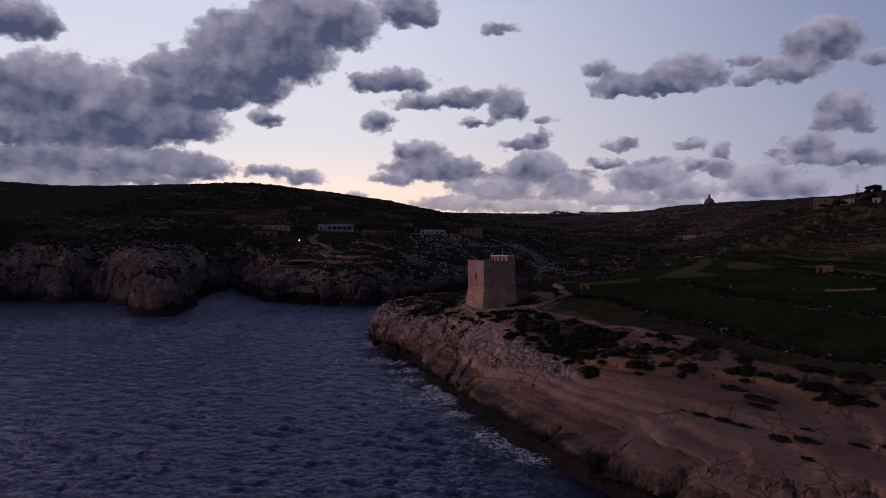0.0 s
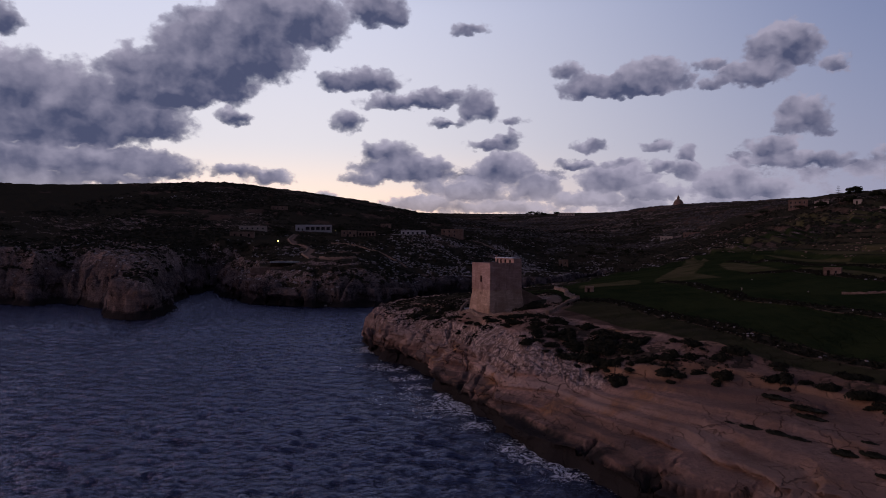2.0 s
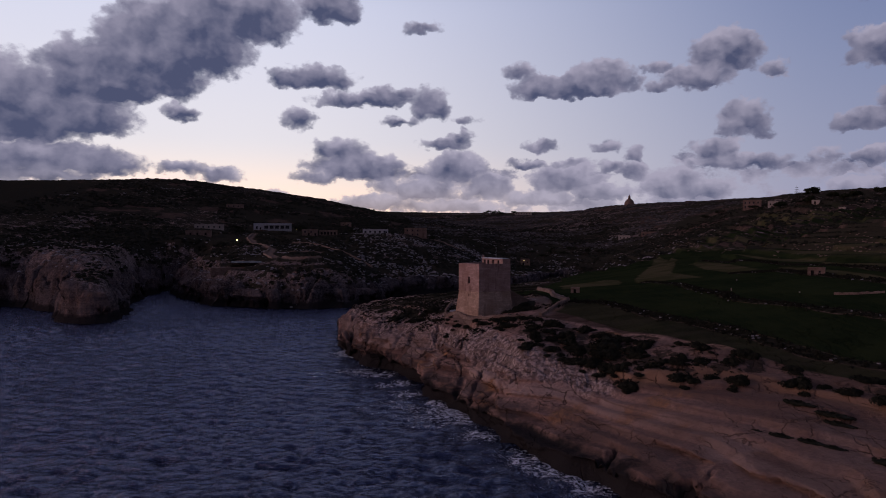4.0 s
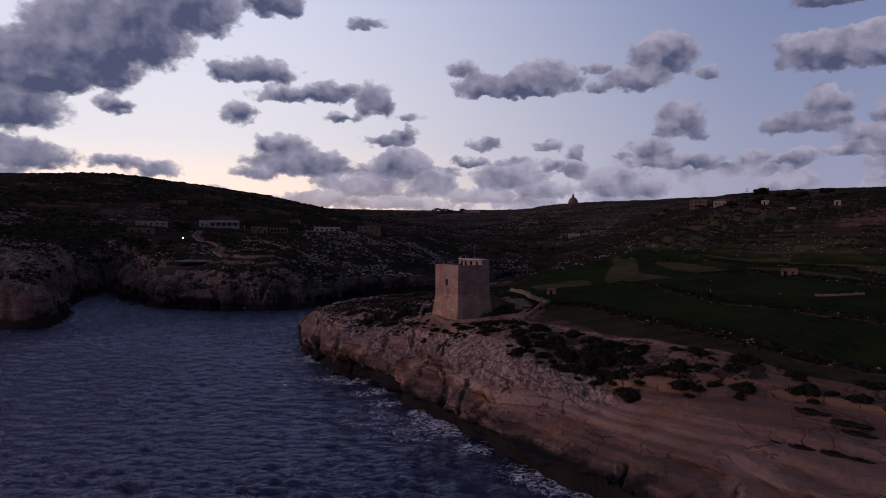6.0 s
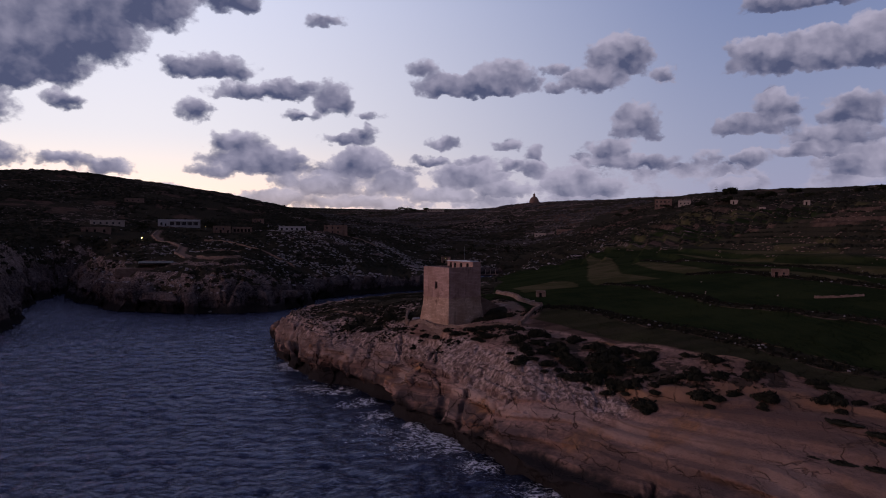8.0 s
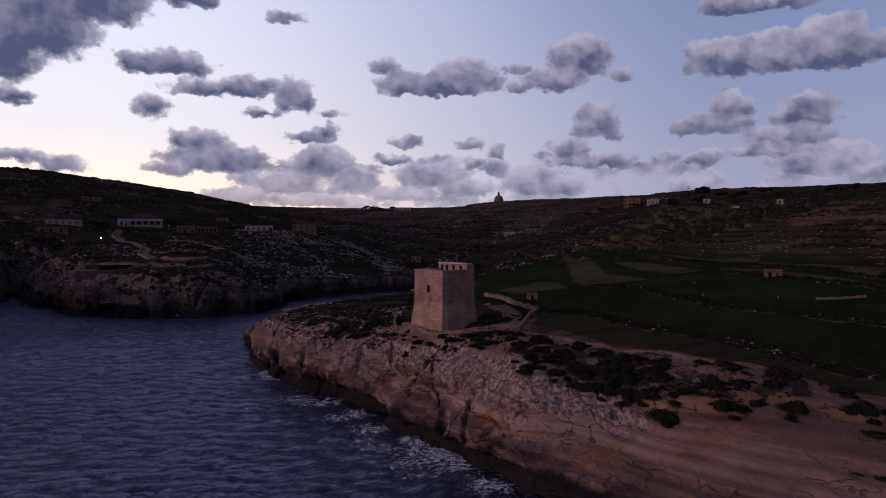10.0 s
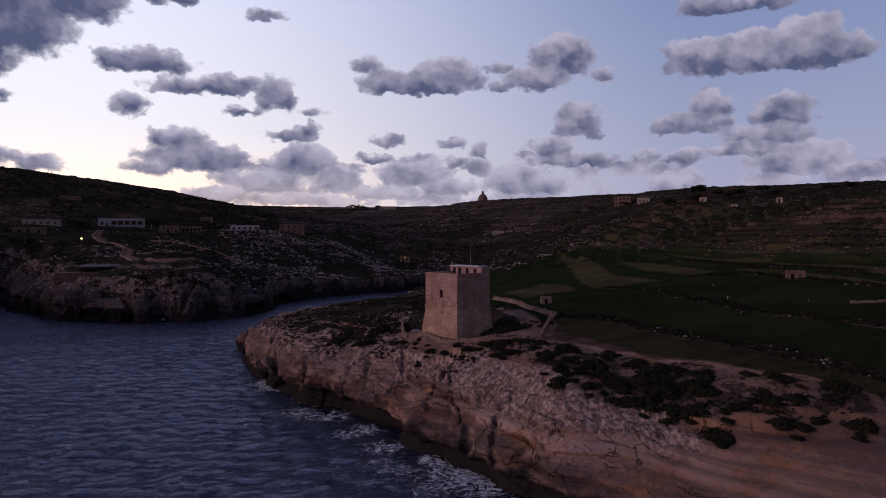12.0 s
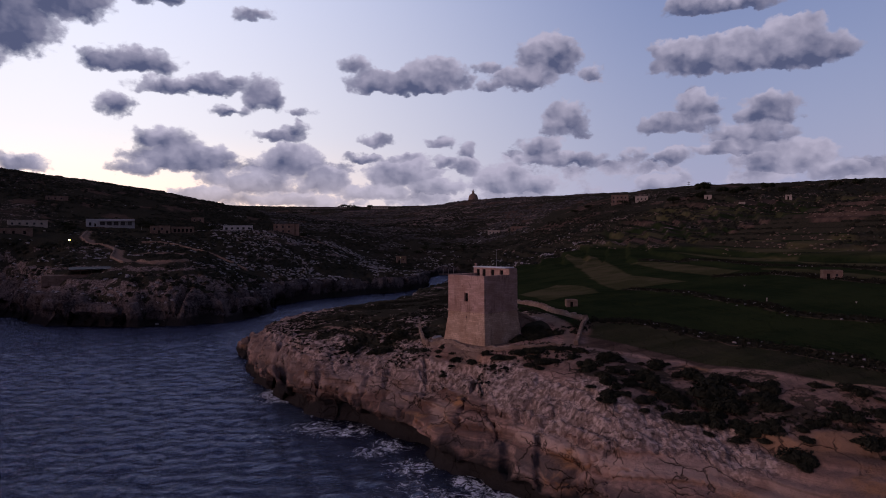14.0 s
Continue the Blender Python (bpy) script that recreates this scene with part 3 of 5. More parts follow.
    # the landward bank of the creek is low and shelves gently
    middle = np.interp(y, [300, 335, 385, 425, 450, 480, 510, 580, 640], [-40, -2, 8, 32, 50, 78, 104, 140, 177])
    shelf = step(x - middle, -3, 3) * step(y, 296, 325) * (1 - step(y, 640, 660))
    face = face * (1 - shelf) + shelf * (np.maximum(d * 0.24, -2.0) + np.maximum(d - 32, 0) * 1.0)
    # beds in the slope
    thick = 1.9 + 1.2 * (mid + left)
    bed = face / thick + fbm(x, y, 40, 2, 66) * 0.6
    fl = np.floor(bed)
    ledge = (fl + step(bed - fl, 0.30, 0.90) - bed) * thick
    face = np.where(face > 3.5, face + ledge * (0.85 - 0.4 * (mid + left) + 0.25 * fbm(x, y, 12, 2, 67)), face)
    z = np.minimum(top, face)
    if detail:
        z = z + (mid + left) * (1 - step(d, 20, 40)) * step(d, 4.0, 8.0) * (fbm(x, y, 14, 3, 63, 0.5) * 1.7 + np.abs(fbm(x, y, 6, 3, 64, 0.6)) * 1.8 - 0.5)
        k = step(inside_distance(x, y, KARST) + fbm(x, y, 9, 3, 68) * 2.5, -1.0, 1.5)
        k = np.maximum(k, step(y + fbm(x, y, 12, 2, 62) * 5, 192, 206) * (1 - step(y, 300, 320)) * step(d, 1.0, 3.5) * (1 - step(d, 26, 34))) * step(yard, 8, 12)
        pick = k > 0.01
        if pick.any():
            wx, wy = x[pick] + fbm(x[pick], y[pick], 5, 2, 58) * 1.6, y[pick] + fbm(x[pick], y[pick], 5, 2, 59) * 1.6
            one, two, tag = blocks(wx, wy * 0.75, 3.3, 69)
            rub = np.minimum(two - one, 0.22) / 0.22 * 0.34 + tag * 0.62 - 0.55
            one, two, tag = blocks(wx * 0.9, wy, 1.3, 70)
            rub += np.minimum(two - one, 0.3) / 0.3 * 0.16 + tag * 0.24 - 0.22
            rub += fbm(wx, wy, 1.1, 2, 60) * 0.1
            z = z.copy()
            z[pick] += rub * k[pick]
    return z, d


def mesh_from_arrays(name, verts, quads, mat, smooth=True):
    me = bpy.data.meshes.new(name)
    me.vertices.add(len(verts))
    me.vertices.foreach_set("co", np.asarray(verts, np.float32).ravel())
    me.loops.add(quads.size)
    me.polygons.add(len(quads))
    me.loops.foreach_set("vertex_index", quads.astype(np.int32).ravel())
    me.polygons.foreach_set("loop_start", np.arange(0, quads.size, 4, dtype=np.int32))
    me.polygons.foreach_set("use_smooth", np.full(len(quads), smooth))
    me.update(calc_edges=True)
    me.materials.append(mat)
    return me


def polar_grid(angles, radii, centre):
    a, r = np.meshgrid(np.radians(angles), radii, indexing="ij")
    x, y = centre[0] + r * np.sin(a), centre[1] + r * np.cos(a)
    idx = np.arange(a.size).reshape(a.shape)
    quads = np.stack([idx[:-1, :-1], idx[1:, :-1], idx[1:, 1:], idx[:-1, 1:]], -1).reshape(-1, 4)[:, ::-1]
    return x.ravel(), y.ravel(), quads


def set_attr(me, name, values):
    me.attributes.new(name, "FLOAT", "POINT").data.foreach_set("value", np.asarray(values, np.float32))


# tracks and lanes
LANES = [
    ([(22.5, 176.5), (26.5, 183.5), (29.5, 192), (31, 200), (29.5, 206), (24, 212)], 1.1),
    ([(-111, 605), (-108, 557), (-98, 525), (-81, 490), (-79, 452), (-71, 436), (-58, 424), (-48, 423)], 2.4),
    ([(-73, 534), (-58, 530), (-41, 508), (-27, 490), (-14, 466)], 1.2),
    ([(-70, 469), (-58, 486), (-47, 484)], 2.2),
    ([(50, 735), (70, 700), (92, 640), (110, 610)], 2.0),
    ([(6, 213), (-2, 226), (-10, 246)], 0.7),
]


def build_ground():
    angles = np.concatenate([np.arange(-178, -50, 4.0), np.arange(-50, 62, 0.105), np.arange(62, 84, 0.5), np.arange(84, 182.1, 4.0)])
    radii = np.concatenate([np.geomspace(42, 95, 70, False), np.linspace(95, 310, 430, False), np.geomspace(310, 480, 190, False),
                            np.geomspace(480, 1500, 170, False), np.geomspace(1500, 4800, 36)])
    x, y, quads = polar_grid(angles, radii, (-22.0, 0.0))
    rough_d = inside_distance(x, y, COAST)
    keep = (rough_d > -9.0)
    quads = quads[keep[quads].all(1)]
    used = np.unique(quads)
    new_index = np.full(len(x), -1)
    new_index[used] = np.arange(len(used))
    quads, x, y = new_index[quads], x[used], y[used]
    z, d = ground_height(x, y)
    hills = step(y, 300, 360)
    field = step(inside_distance(x, y, FIELD) + fbm(x, y, 6, 3, 71) * 0.6, -0.4, 0.6)
    crop = field * (1 - step(z + fbm(x, y, 30, 3, 78) * 2, 31.0, 33.0))
    crop = np.maximum(crop, step(inside_distance(x, y, PADDOCK) + fbm(x, y, 5, 2, 123) * 0.6, -0.4, 0.6))
    fallow = np.zeros_like(x)
    for loop in STRIPS:
        fallow = np.maximum(fallow, step(inside_distance(x, y, loop) + fbm(x, y, 7, 2, 79) * 0.8, -0.5, 0.8))
    high = (1 - hills) * step(z, 31, 34) * step(x, 110, 130)
    wide = fbm(x * 0.4 + 40, y * 0.4, 14, 3, 83)
    fallow = np.maximum(fallow, (1 - hills) * step(z, 30, 33) * step(wide, 0.12, 0.2) * (1 - step(z, 44, 52)) * 0.9)
    soil = step(inside_distance(x, y, SOIL) + fbm(x, y, 8, 3, 73) * 1.6, -0.5, 1.2) * (1 - field)
    grass = soil * step(fbm(x, y, 20, 3, 74) + 1.4 * step(y + (x - 30) * 2.3, 177, 184) - 0.5, -0.05, 0.3)
    crop = np.maximum(crop, grass * 0.75)
    soil = np.maximum(soil, (high + hills * step(z, 34, 42)) * step(wide, -0.35, -0.45) * 0.9)
    # old terraces: each tread is sown, fallow, bare or gone to scrub, length by length
    tier = smooth_height(x, y) / 2.6 + fbm(x, y, 60, 2, 40) * 0.5
    which = np.floor(tier)
    length = np.floor((0.7 * x - 0.7 * y) / 38.0 + which * 0.37)
    draw = np.abs(np.sin(which * 12.9898 + length * 78.233) * 43758.5453) % 1.0
    tread = step(tier - which, 0.04, 0.12) * (1 - step(tier - which, 0.68, 0.78)) * step(z, 29, 32) * (1 - step(z, 50, 62)) * step(x, 105, 122) * (1 - step(y, 420, 470))
    fallow = np.maximum(fallow, tread * (draw > 0.66))
    crop = np.maximum(crop, tread * (draw < 0.36))
    soil = np.maximum(soil, tread * ((draw > 0.36) & (draw < 0.48)))
    hedge = np.zeros_like(x)
    for line in SCARPS:
        hedge = np.maximum(hedge, 1 - step(near_line(x, y, line) + fbm(x, y, 6, 3, 72) * 1.2, 0.8, 2.2))
    track = np.zeros_like(x)
    for lane, half in LANES:
        track = np.maximum(track, 1 - step(near_line(x, y, lane) + fbm(x, y, 5, 2, 75) * 0.4 * half, half * 0.8, half * 1.3))
    yard = 1 - step(np.maximum(abs(x - 14), abs(y - 196)) + fbm(x, y, 5, 2, 76), 7.4, 8.8)
    track = np.maximum(track, yard * (1 - step(inside_distance(x, y, BEND), -0.4, 0.6)))
    crop = crop * (1 - track)
    crop, soil, fallow = crop * (1 - hedge), soil * (1 - hedge), fallow * (1 - hedge)
    scrub = hills * (0.70 + 0.30 * fbm(x, y, 90, 3, 81) - (0.16 - 0.12 * step(z, 34, 40) * (1 - step(x, 20, 90))) * step(0.5 - np.abs((z / 9.0) % 1 - 0.5), 0.36, 0.46))
    scrub = scrub - 0.05 * step(y, 850, 950) * step(x, 20, 80)
    crag = hills * step(-x, 105, 150) * (1 - step(z + fbm(x, y, 26, 3, 120) * 9, 26, 36)) * (1 - step(y, 470, 540))
    crag = np.maximum(crag, hills * (1 - step(d + fbm(x, y, 16, 3, 121) * 9, 10, 20)) * (1 - step(x, -10, 20)) * 0.7)
    scrub = scrub * (1 - 0.48 * crag)
    rim = step(inside_distance(x, y, KARST) + fbm(x, y, 9, 3, 68) * 2.5, -1.0, 1.5)
    point = step(y, 196, 206) * step(z, 10.0, 12.5)
    shelf = (1 - hills) * np.clip(0.30 * step(z, 11.0, 13.5) + 0.27 * point + 0.14 * fbm(x, y, 18, 2, 82), 0, 1)
    shelf = shelf * (1 - 0.45 * rim) * (1 - soil)
    wild = step(inside_distance(x, y, GARIGUE) + fbm(x, y, 8, 3, 90) * 2.2, -1.0, 1.5)
    soil = np.maximum(soil, wild * 0.45)
    shelf = np.maximum(shelf, wild * (0.46 + 0.2 * fbm(x, y, 6, 2, 122)))
    creek_side = (1 - hills) * step(x + 8 - (y - 230) * 0.12, 0, 8) * step(y, 215, 240)
    shelf = np.maximum(shelf, creek_side * (0.62 + 0.2 * fbm(x, y, 20, 3, 98)))
    bare = step(126 - y, 0, 8) * step(60 - x, 0, 6)
    scrub = scrub + shelf * (1 - bare) + high * 0.62
    scrub = np.maximum(scrub * step(d, 2.5, 8.0), hedge * 0.9)
    scrub = np.maximum(scrub, step(inside_distance(x, y, BEND), -0.4, 0.8))
    tipward = step(y + fbm(x, y, 12, 2, 62) * 5, 192, 206) * (1 - hills)
    karst = np.clip(np.maximum(np.maximum(rim, point), 0.75 * tipward) * (1 - hills) + hills * step(d, 5, 12) * 0.5 + high, 0, 1) * step(d, 1.5, 6)
    brink = inside_distance(x, y, GARIGUE) + fbm(x, y, 7, 3, 56) * 1.2
    ochre = step(brink, -3.5, -0.3) * (1 - step(brink, 0.4, 1.6)) * step(146 - y, 0, 6)
    # the sea has cut a notch under the foot of the cliff; beds overhang a little
    e = 0.8
    gx, gy = np.ones_like(x), np.zeros_like(x)
    rim_ = d < 15.0
    xr, yr = x[rim_], y[rim_]
    gx[rim_] = (coast_distance(xr + e, yr) - coast_distance(xr - e, yr)) / (2 * e)
    gy[rim_] = (coast_distance(xr, yr + e) - coast_distance(xr, yr - e)) / (2 * e)
    size = np.maximum(np.hypot(gx, gy), 0.3)
    big = 1 + 0.9 * hills + 1.3 * hills * step(-x, 110, 150)
    bite = np.clip(0.62 + 0.95 * fbm(x, y, 10, 2, 85), 0.08, 1.2)
    inward = np.interp(d / big, [-3.0, -1.6, -0.9, -0.3, 0.15, 1.0, 2.2, 4.0], [0.0, 2.4, 3.6, 2.9, -0.7, -0.4, 0.0, 0.0]) * (1 + 0.5 * hills) * bite
    shore = (1 - step(d, 6.0, 9.0)) * step(d, -2.5, -1.5)
    inward = inward + shore * (1 - hills) * (0.55 * fbm(x + y, z * 2.6 + x * 0.2, 2.6, 3, 86) + 0.5 * fbm(x, y + z, 6.0, 3, 87))
    inward = inward + shore * hills * (1.5 * fbm(x + y, z * 1.4 + x * 0.2, 9.0, 3, 86) + 1.4 * fbm(x, y + z * 0.4, 17.0, 2, 87))
    inward = inward + shore * hills * 2.2 * (np.abs(fbm(x + z * 0.3, y - z * 0.3, 8.0, 3, 124)) - 0.2)
    level = z + fbm(x, y, 30, 2, 88) * 2.0
    beds = np.interp((level / 2.3) % 1.0, [0.0, 0.10, 0.20, 0.85, 1.0], [1.0, 1.0, -0.5, -0.1, 1.0])
    inward = inward + (1 - step(d, 9.0, 13.0)) * step(z, 3.5, 4.5) * beds * (1.25 - 0.5 * hills) * (1 - np.maximum(rim, tipward * step(z, 7.5, 9.5))) * step(fbm(x, y, 16, 2, 89), -0.35, 0.25)
    x, y = x + gx / size * inward, y + gy / size * inward
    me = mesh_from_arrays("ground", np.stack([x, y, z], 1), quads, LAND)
    # broken karst has hard edges
    hard = (karst[quads].mean(1) > 0.4) & (y[quads[:, 0]] < 320)
    me.polygons.foreach_set("use_smooth", ~hard)
    for name, values in (("scrub", scrub), ("karst", karst), ("soil", soil), ("crop", crop), ("fallow", fallow), ("track", track), ("ochre", ochre)):
        set_attr(me, name, values)
    return tagged(new("ground", me), "limestone coast with cliffs, scrub, fields and terraced hills", "ground", kind="structure")


SURF = [(-25, 228, 4), (-20, 203, 6), (-14, 198, 6), (-9, 186, 5), (-13, 184, 4), (-8, 174, 5), (-3, 158, 5), (0, 149, 6), (3, 139, 5), (8, 125, 6), (14, 112, 6)]


def build_sea():
    angles = np.concatenate([np.arange(-180, -52, 4.0), np.arange(-52, 50, 0.12), np.arange(50, 180.1, 4.0)])
    radii = np.concatenate([np.geomspace(6, 58, 50), np.geomspace(60, 420, 560), np.geomspace(428, 4900, 110)])
    x, y, quads = polar_grid(angles, radii, (-22.0, 0.0))
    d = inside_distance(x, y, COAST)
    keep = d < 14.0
    quads = quads[keep[quads].any(1)]
    used = np.unique(quads)
    new_index = np.full(len(x), -1)
    new_index[used] = np.arange(len(used))
    quads, x, y, d = new_index[quads], x[used], y[used], d[used]
    r = np.hypot(x + 22, y)
    # wind from the open sea drives short steep waves up the bay
    u, v = x * 0.94 + y * 0.34, y * 0.94 - x * 0.34
    gust = 0.75 + 0.45 * fbm(x, y, 45, 2, 99)
    bend = fbm(x, y, 14, 3, 98) * 2.2
    g = np.random.default_rng(90)
    z = fbm(u, v, 30, 1, 92) * 0.15
    for k in range(18):
        wave = 1.15 * 1.12 ** k
        way = g.normal(0.0, 0.8)
        phase = (u * math.sin(way) + v * math.cos(way)) * 2 * math.pi / wave + g.uniform(0, 6.28) + bend * g.uniform(0.6, 1.4)
        fine = 1 - step(r, 45 * wave, 130 * wave)
        z = z + 0.021 * wave * fine * (np.sin(phase) + 0.22 * np.cos(2 * phase)) * (1 + 0.5 * fbm(x + 31 * k, y, 9, 1, 100))
    z = z * gust * (0.4 + 0.6 * step(-d, -4, 10))
    open_coast = (1 - step(y, 225, 300)) * step(x, -60, -30)
    far = coast_distance(x, y)
    off = np.maximum(-far, 0)
    burst = step(fbm(x, y, 22, 2, 95) + 0.35 * fbm(x, y, 7, 2, 96), 0.0, 0.45)
    foam = np.exp(-off / 2.2) * (0.2 + 0.35 * open_coast) * step(fbm(x, y, 11, 2, 97), -0.3, 0.3) + np.exp(-(off / 17.0) ** 2) * open_coast * (0.10 + 1.0 * burst)
    for fx, fy, fr in SURF:
        near = np.hypot((x - fx) * 0.8 + (y - fy) * 0.35, (y - fy) * 0.8 - (x - fx) * 0.35)
        foam = np.maximum(foam, 1.15 * np.exp(-(near / fr) ** 2))
    me = mesh_from_arrays("sea", np.stack([x, y, z], 1), quads, SEA)
    set_attr(me, "foam", np.clip(foam, 0, 1.2))
    return tagged(new("sea", me), "dark blue choppy sea with foam under the cliff", "sea", kind="structure")


build_ground()
build_sea()

# ---- shared makers ----


def part(name, bm, mat, parent, label=""):
    me = bpy.data.meshes.new(name)
    bm.to_mesh(me)
    bm.free()
    me.materials.append(mat)
    ob = new(name, me)
    ob.parent = parent
    if label:
        ob["label"] = label
    return ob


def rings(bm, loops, bottom=True, top=True):
    made = [[bm.verts.new(p) for p in loop] for loop in loops]
    n = len(made[0])
    for lo, hi in zip(made, made[1:]):
        for i in range(n):
            bm.faces.new((lo[i], lo[(i + 1) % n], hi[(i + 1) % n], hi[i]))
    if top:
        bm.faces.new(made[-1])
    if bottom:
        bm.faces.new(made[0][::-1])


def square(half, z, cx=0.0, cy=0.0):
    return [(cx - half, cy - half, z), (cx + half, cy - half, z), (cx + half, cy + half, z), (cx - half, cy + half, z)]


def box(bm, x0, y0, z0, x1, y1, z1, bevel=0.0):
    geo = bmesh.ops.create_cube(bm, size=1.0, matrix=Matrix.Translation(((x0 + x1) / 2, (y0 + y1) / 2, (z0 + z1) / 2))
                                @ Matrix.Diagonal((x1 - x0, y1 - y0, z1 - z0, 1)))
    if bevel:
        edges = list({e for v in geo["verts"] for e in v.link_edges})
        bmesh.ops.bevel(bm, geom=edges, offset=bevel, segments=1, affect="EDGES")


def tube(bm, x, y, z0, z1, r0, r1, sides=8):
    ring = [(math.cos(2 * math.pi * k / sides), math.sin(2 * math.pi * k / sides)) for k in range(sides)]
    rings(bm, [[(x + r0 * c, y + r0 * s, z0) for c, s in ring], [(x + r1 * c, y + r1 * s, z1) for c, s in ring]])


def ground_at(x, y):
    return float(ground_height(np.array([float(x)]), np.array([float(y)]))[0][0])


def masonry(name, a, b, course=0.28, block=0.62, joint=0.35):
    """Coursed limestone: soft joints, weathered blocks, streaks and stains."""
    m, net, bsdf = material(name)
    p = net.node("ShaderNodeTexCoord").outputs["Object"]
    x, y, z = net.split(p)
    along = net.math("ADD", net.math("MULTIPLY", x, 0.75), net.math("MULTIPLY", y, 0.66))
    brick = net.node("ShaderNodeTexBrick")
    net.put(brick.inputs["Vector"], net.xyz(along, z, 0.0))
    for key, v in (("Scale", 1.0), ("Mortar Size", 0.03), ("Mortar Smooth", 0.6), ("Bias", 0.0), ("Brick Width", block), ("Row Height", course)):
        brick.inputs[key].default_value = v
    brick.inputs["Color1"].default_value = (0.0, 0.0, 0.0, 1)
    brick.inputs["Color2"].default_value = (1.0, 1.0, 1.0, 1)
    blot = net.noise(p, 0.30, 6.0, 0.62)
    fine = net.noise(p, 3.0, 5.0, 0.6)
    bands = net.noise(net.vec("MULTIPLY", p, (0.16, 0.16, 1.3)), 1.0, 4.0)
    streak = net.noise(net.vec("MULTIPLY", p, (0.8, 0.8, 0.2)), 1.0, 5.0, 0.65)
    col = net.mix(net.span(blot, 0.38, 0.62), a, b)
    col = net.mix(net.math("MULTIPLY", brick.outputs["Color"], 0.5), col, tuple(0.66 * v for v in a))
    col = net.mix(net.span(bands, 0.56, 0.70, 0.0, 0.5), col, tuple(min(1.0, 1.15 * v) for v in b))
    col = net.mix(net.span(streak, 0.46, 0.34, 0.0, 0.6), col, tuple(0.5 * v for v in a))
    col = net.mix(net.span(fine, 0.60, 0.74, 0.0, 0.45), col, tuple(0.55 * v for v in a))
    col = net.mix(net.math("MULTIPLY", brick.outputs["Fac"], joint), col, tuple(0.42 * v for v in a))
    net.put(bsdf.inputs["Base Color"], col)
    bsdf.inputs["Roughness"].default_value = 0.93
    high = net.math("ADD", net.math("MULTIPLY", fine, 0.5), net.math("MULTIPLY", brick.outputs["Fac"], -0.8))
    net.put(bsdf.inputs["Normal"], net.bump(high, 0.6, 0.06))
    return m


STONE = masonry("tower_limestone", (0.40, 0.245, 0.195), (0.54, 0.355, 0.30), 0.36, 0.8, 0.45)
BASE_STONE = masonry("tower_base_stone", (0.43, 0.275, 0.19), (0.62, 0.43, 0.32), 0.36, 0.7, 0.55)
RUBBLE = masonry("rubble_stone", (0.25, 0.17, 0.13), (0.36, 0.26, 0.205), 0.24, 0.4, 0.6)
# near-black sheets that fill openings and stand for the unlit inside
UNLIT_SHEET = simple("painted_unlit_inside", (0.010, 0.009, 0.009), (0.018, 0.016, 0.015))
SLAB = simple("pale_roof_slab", (0.55, 0.55, 0.56), (0.68, 0.68, 0.70), 0.8, 0.5)
STEEL = simple("galvanised_steel", (0.35, 0.36, 0.37), (0.45, 0.46, 0.47), 3.0, 0.45, metal=0.8)
WHITE = simple("white_paint", (0.38, 0.37, 0.37), (0.48, 0.47, 0.48), 0.7, 0.6)
CREAM = simple("weathered_plaster", (0.36, 0.29, 0.24), (0.47, 0.39, 0.33), 0.5)
DARK_ROOF = simple("dark_roofing", (0.05, 0.05, 0.055), (0.085, 0.085, 0.09), 0.6, 0.6)
GLASS = simple("window_glass", (0.015, 0.018, 0.022), (0.03, 0.034, 0.04), 0.5, 0.12, 0.02, spec=0.5)
WOOD = simple("bark", (0.045, 0.034, 0.026), (0.085, 0.066, 0.05), 4.0)


def leaf_material(name, a, b):
    m, net, bsdf = material(name)
    geo = net.node("ShaderNodeNewGeometry")
    tone = net.math("ADD", net.math("MULTIPLY", geo.outputs["Random Per Island"], 0.6), net.math("MULTIPLY", net.noise(geo.outputs["Position"], 0.7, 3.0), 0.4))
    net.put(bsdf.inputs["Base Color"], net.mix(tone, a, b))
    bsdf.inputs["Roughness"].default_value = 0.85
    bsdf.inputs["Specular IOR Level"].default_value = 0.03
    return m


LEAF = leaf_material("scrub_leaves", (0.015, 0.016, 0.011), (0.038, 0.037, 0.025))
TREE_LEAF = leaf_material("tree_leaves", (0.011, 0.014, 0.008), (0.036, 0.040, 0.021))
GREY_ROCK = leaf_material("grey_crag", (0.035, 0.030, 0.029), (0.13, 0.115, 0.11))
TERRACE_ROCK = leaf_material("terrace_wall_stone", (0.10, 0.070, 0.054), (0.27, 0.19, 0.15))
PALE_ROCK = leaf_material("pale_outcrop", (0.14, 0.125, 0.12), (0.40, 0.365, 0.36))
LAMP_GLOW = bpy.data.materials.new("lamp_glow")
LAMP_GLOW.use_nodes = True
LAMP_GLOW.node_tree.nodes.clear()
_net = Net(LAMP_GLOW.node_tree)
_em = _net.node("ShaderNodeEmission")
_em.inputs["Color"].default_value, _em.inputs["Strength"].default_value = (1.0, 0.72, 0.18, 1), 14.0
LAMP_GLOW.node_tree.links.new(_em.outputs[0], _net.node("ShaderNodeOutputMaterial").inputs[0])

# ---- the watchtower ----


def wall_with_openings(bm, y0, y1, z0, z1, x0, x1, holes):
    """A wall along y between x0 and x1, with rectangular holes (centre, half width, bottom, top) right through."""
    cuts = sorted(holes)
    at = y0
    for c, half, lo, hi in cuts:
        box(bm, x0, at, z0, x1, c - half, z1)
        if lo > z0:
            box(bm, x0, c - half, z0, x1, c + half, lo)
        box(bm, x0, c - half, hi, x1, c + half, z1)
        at = c + half
    box(bm, x0, at, z0, x1, y1, z1)


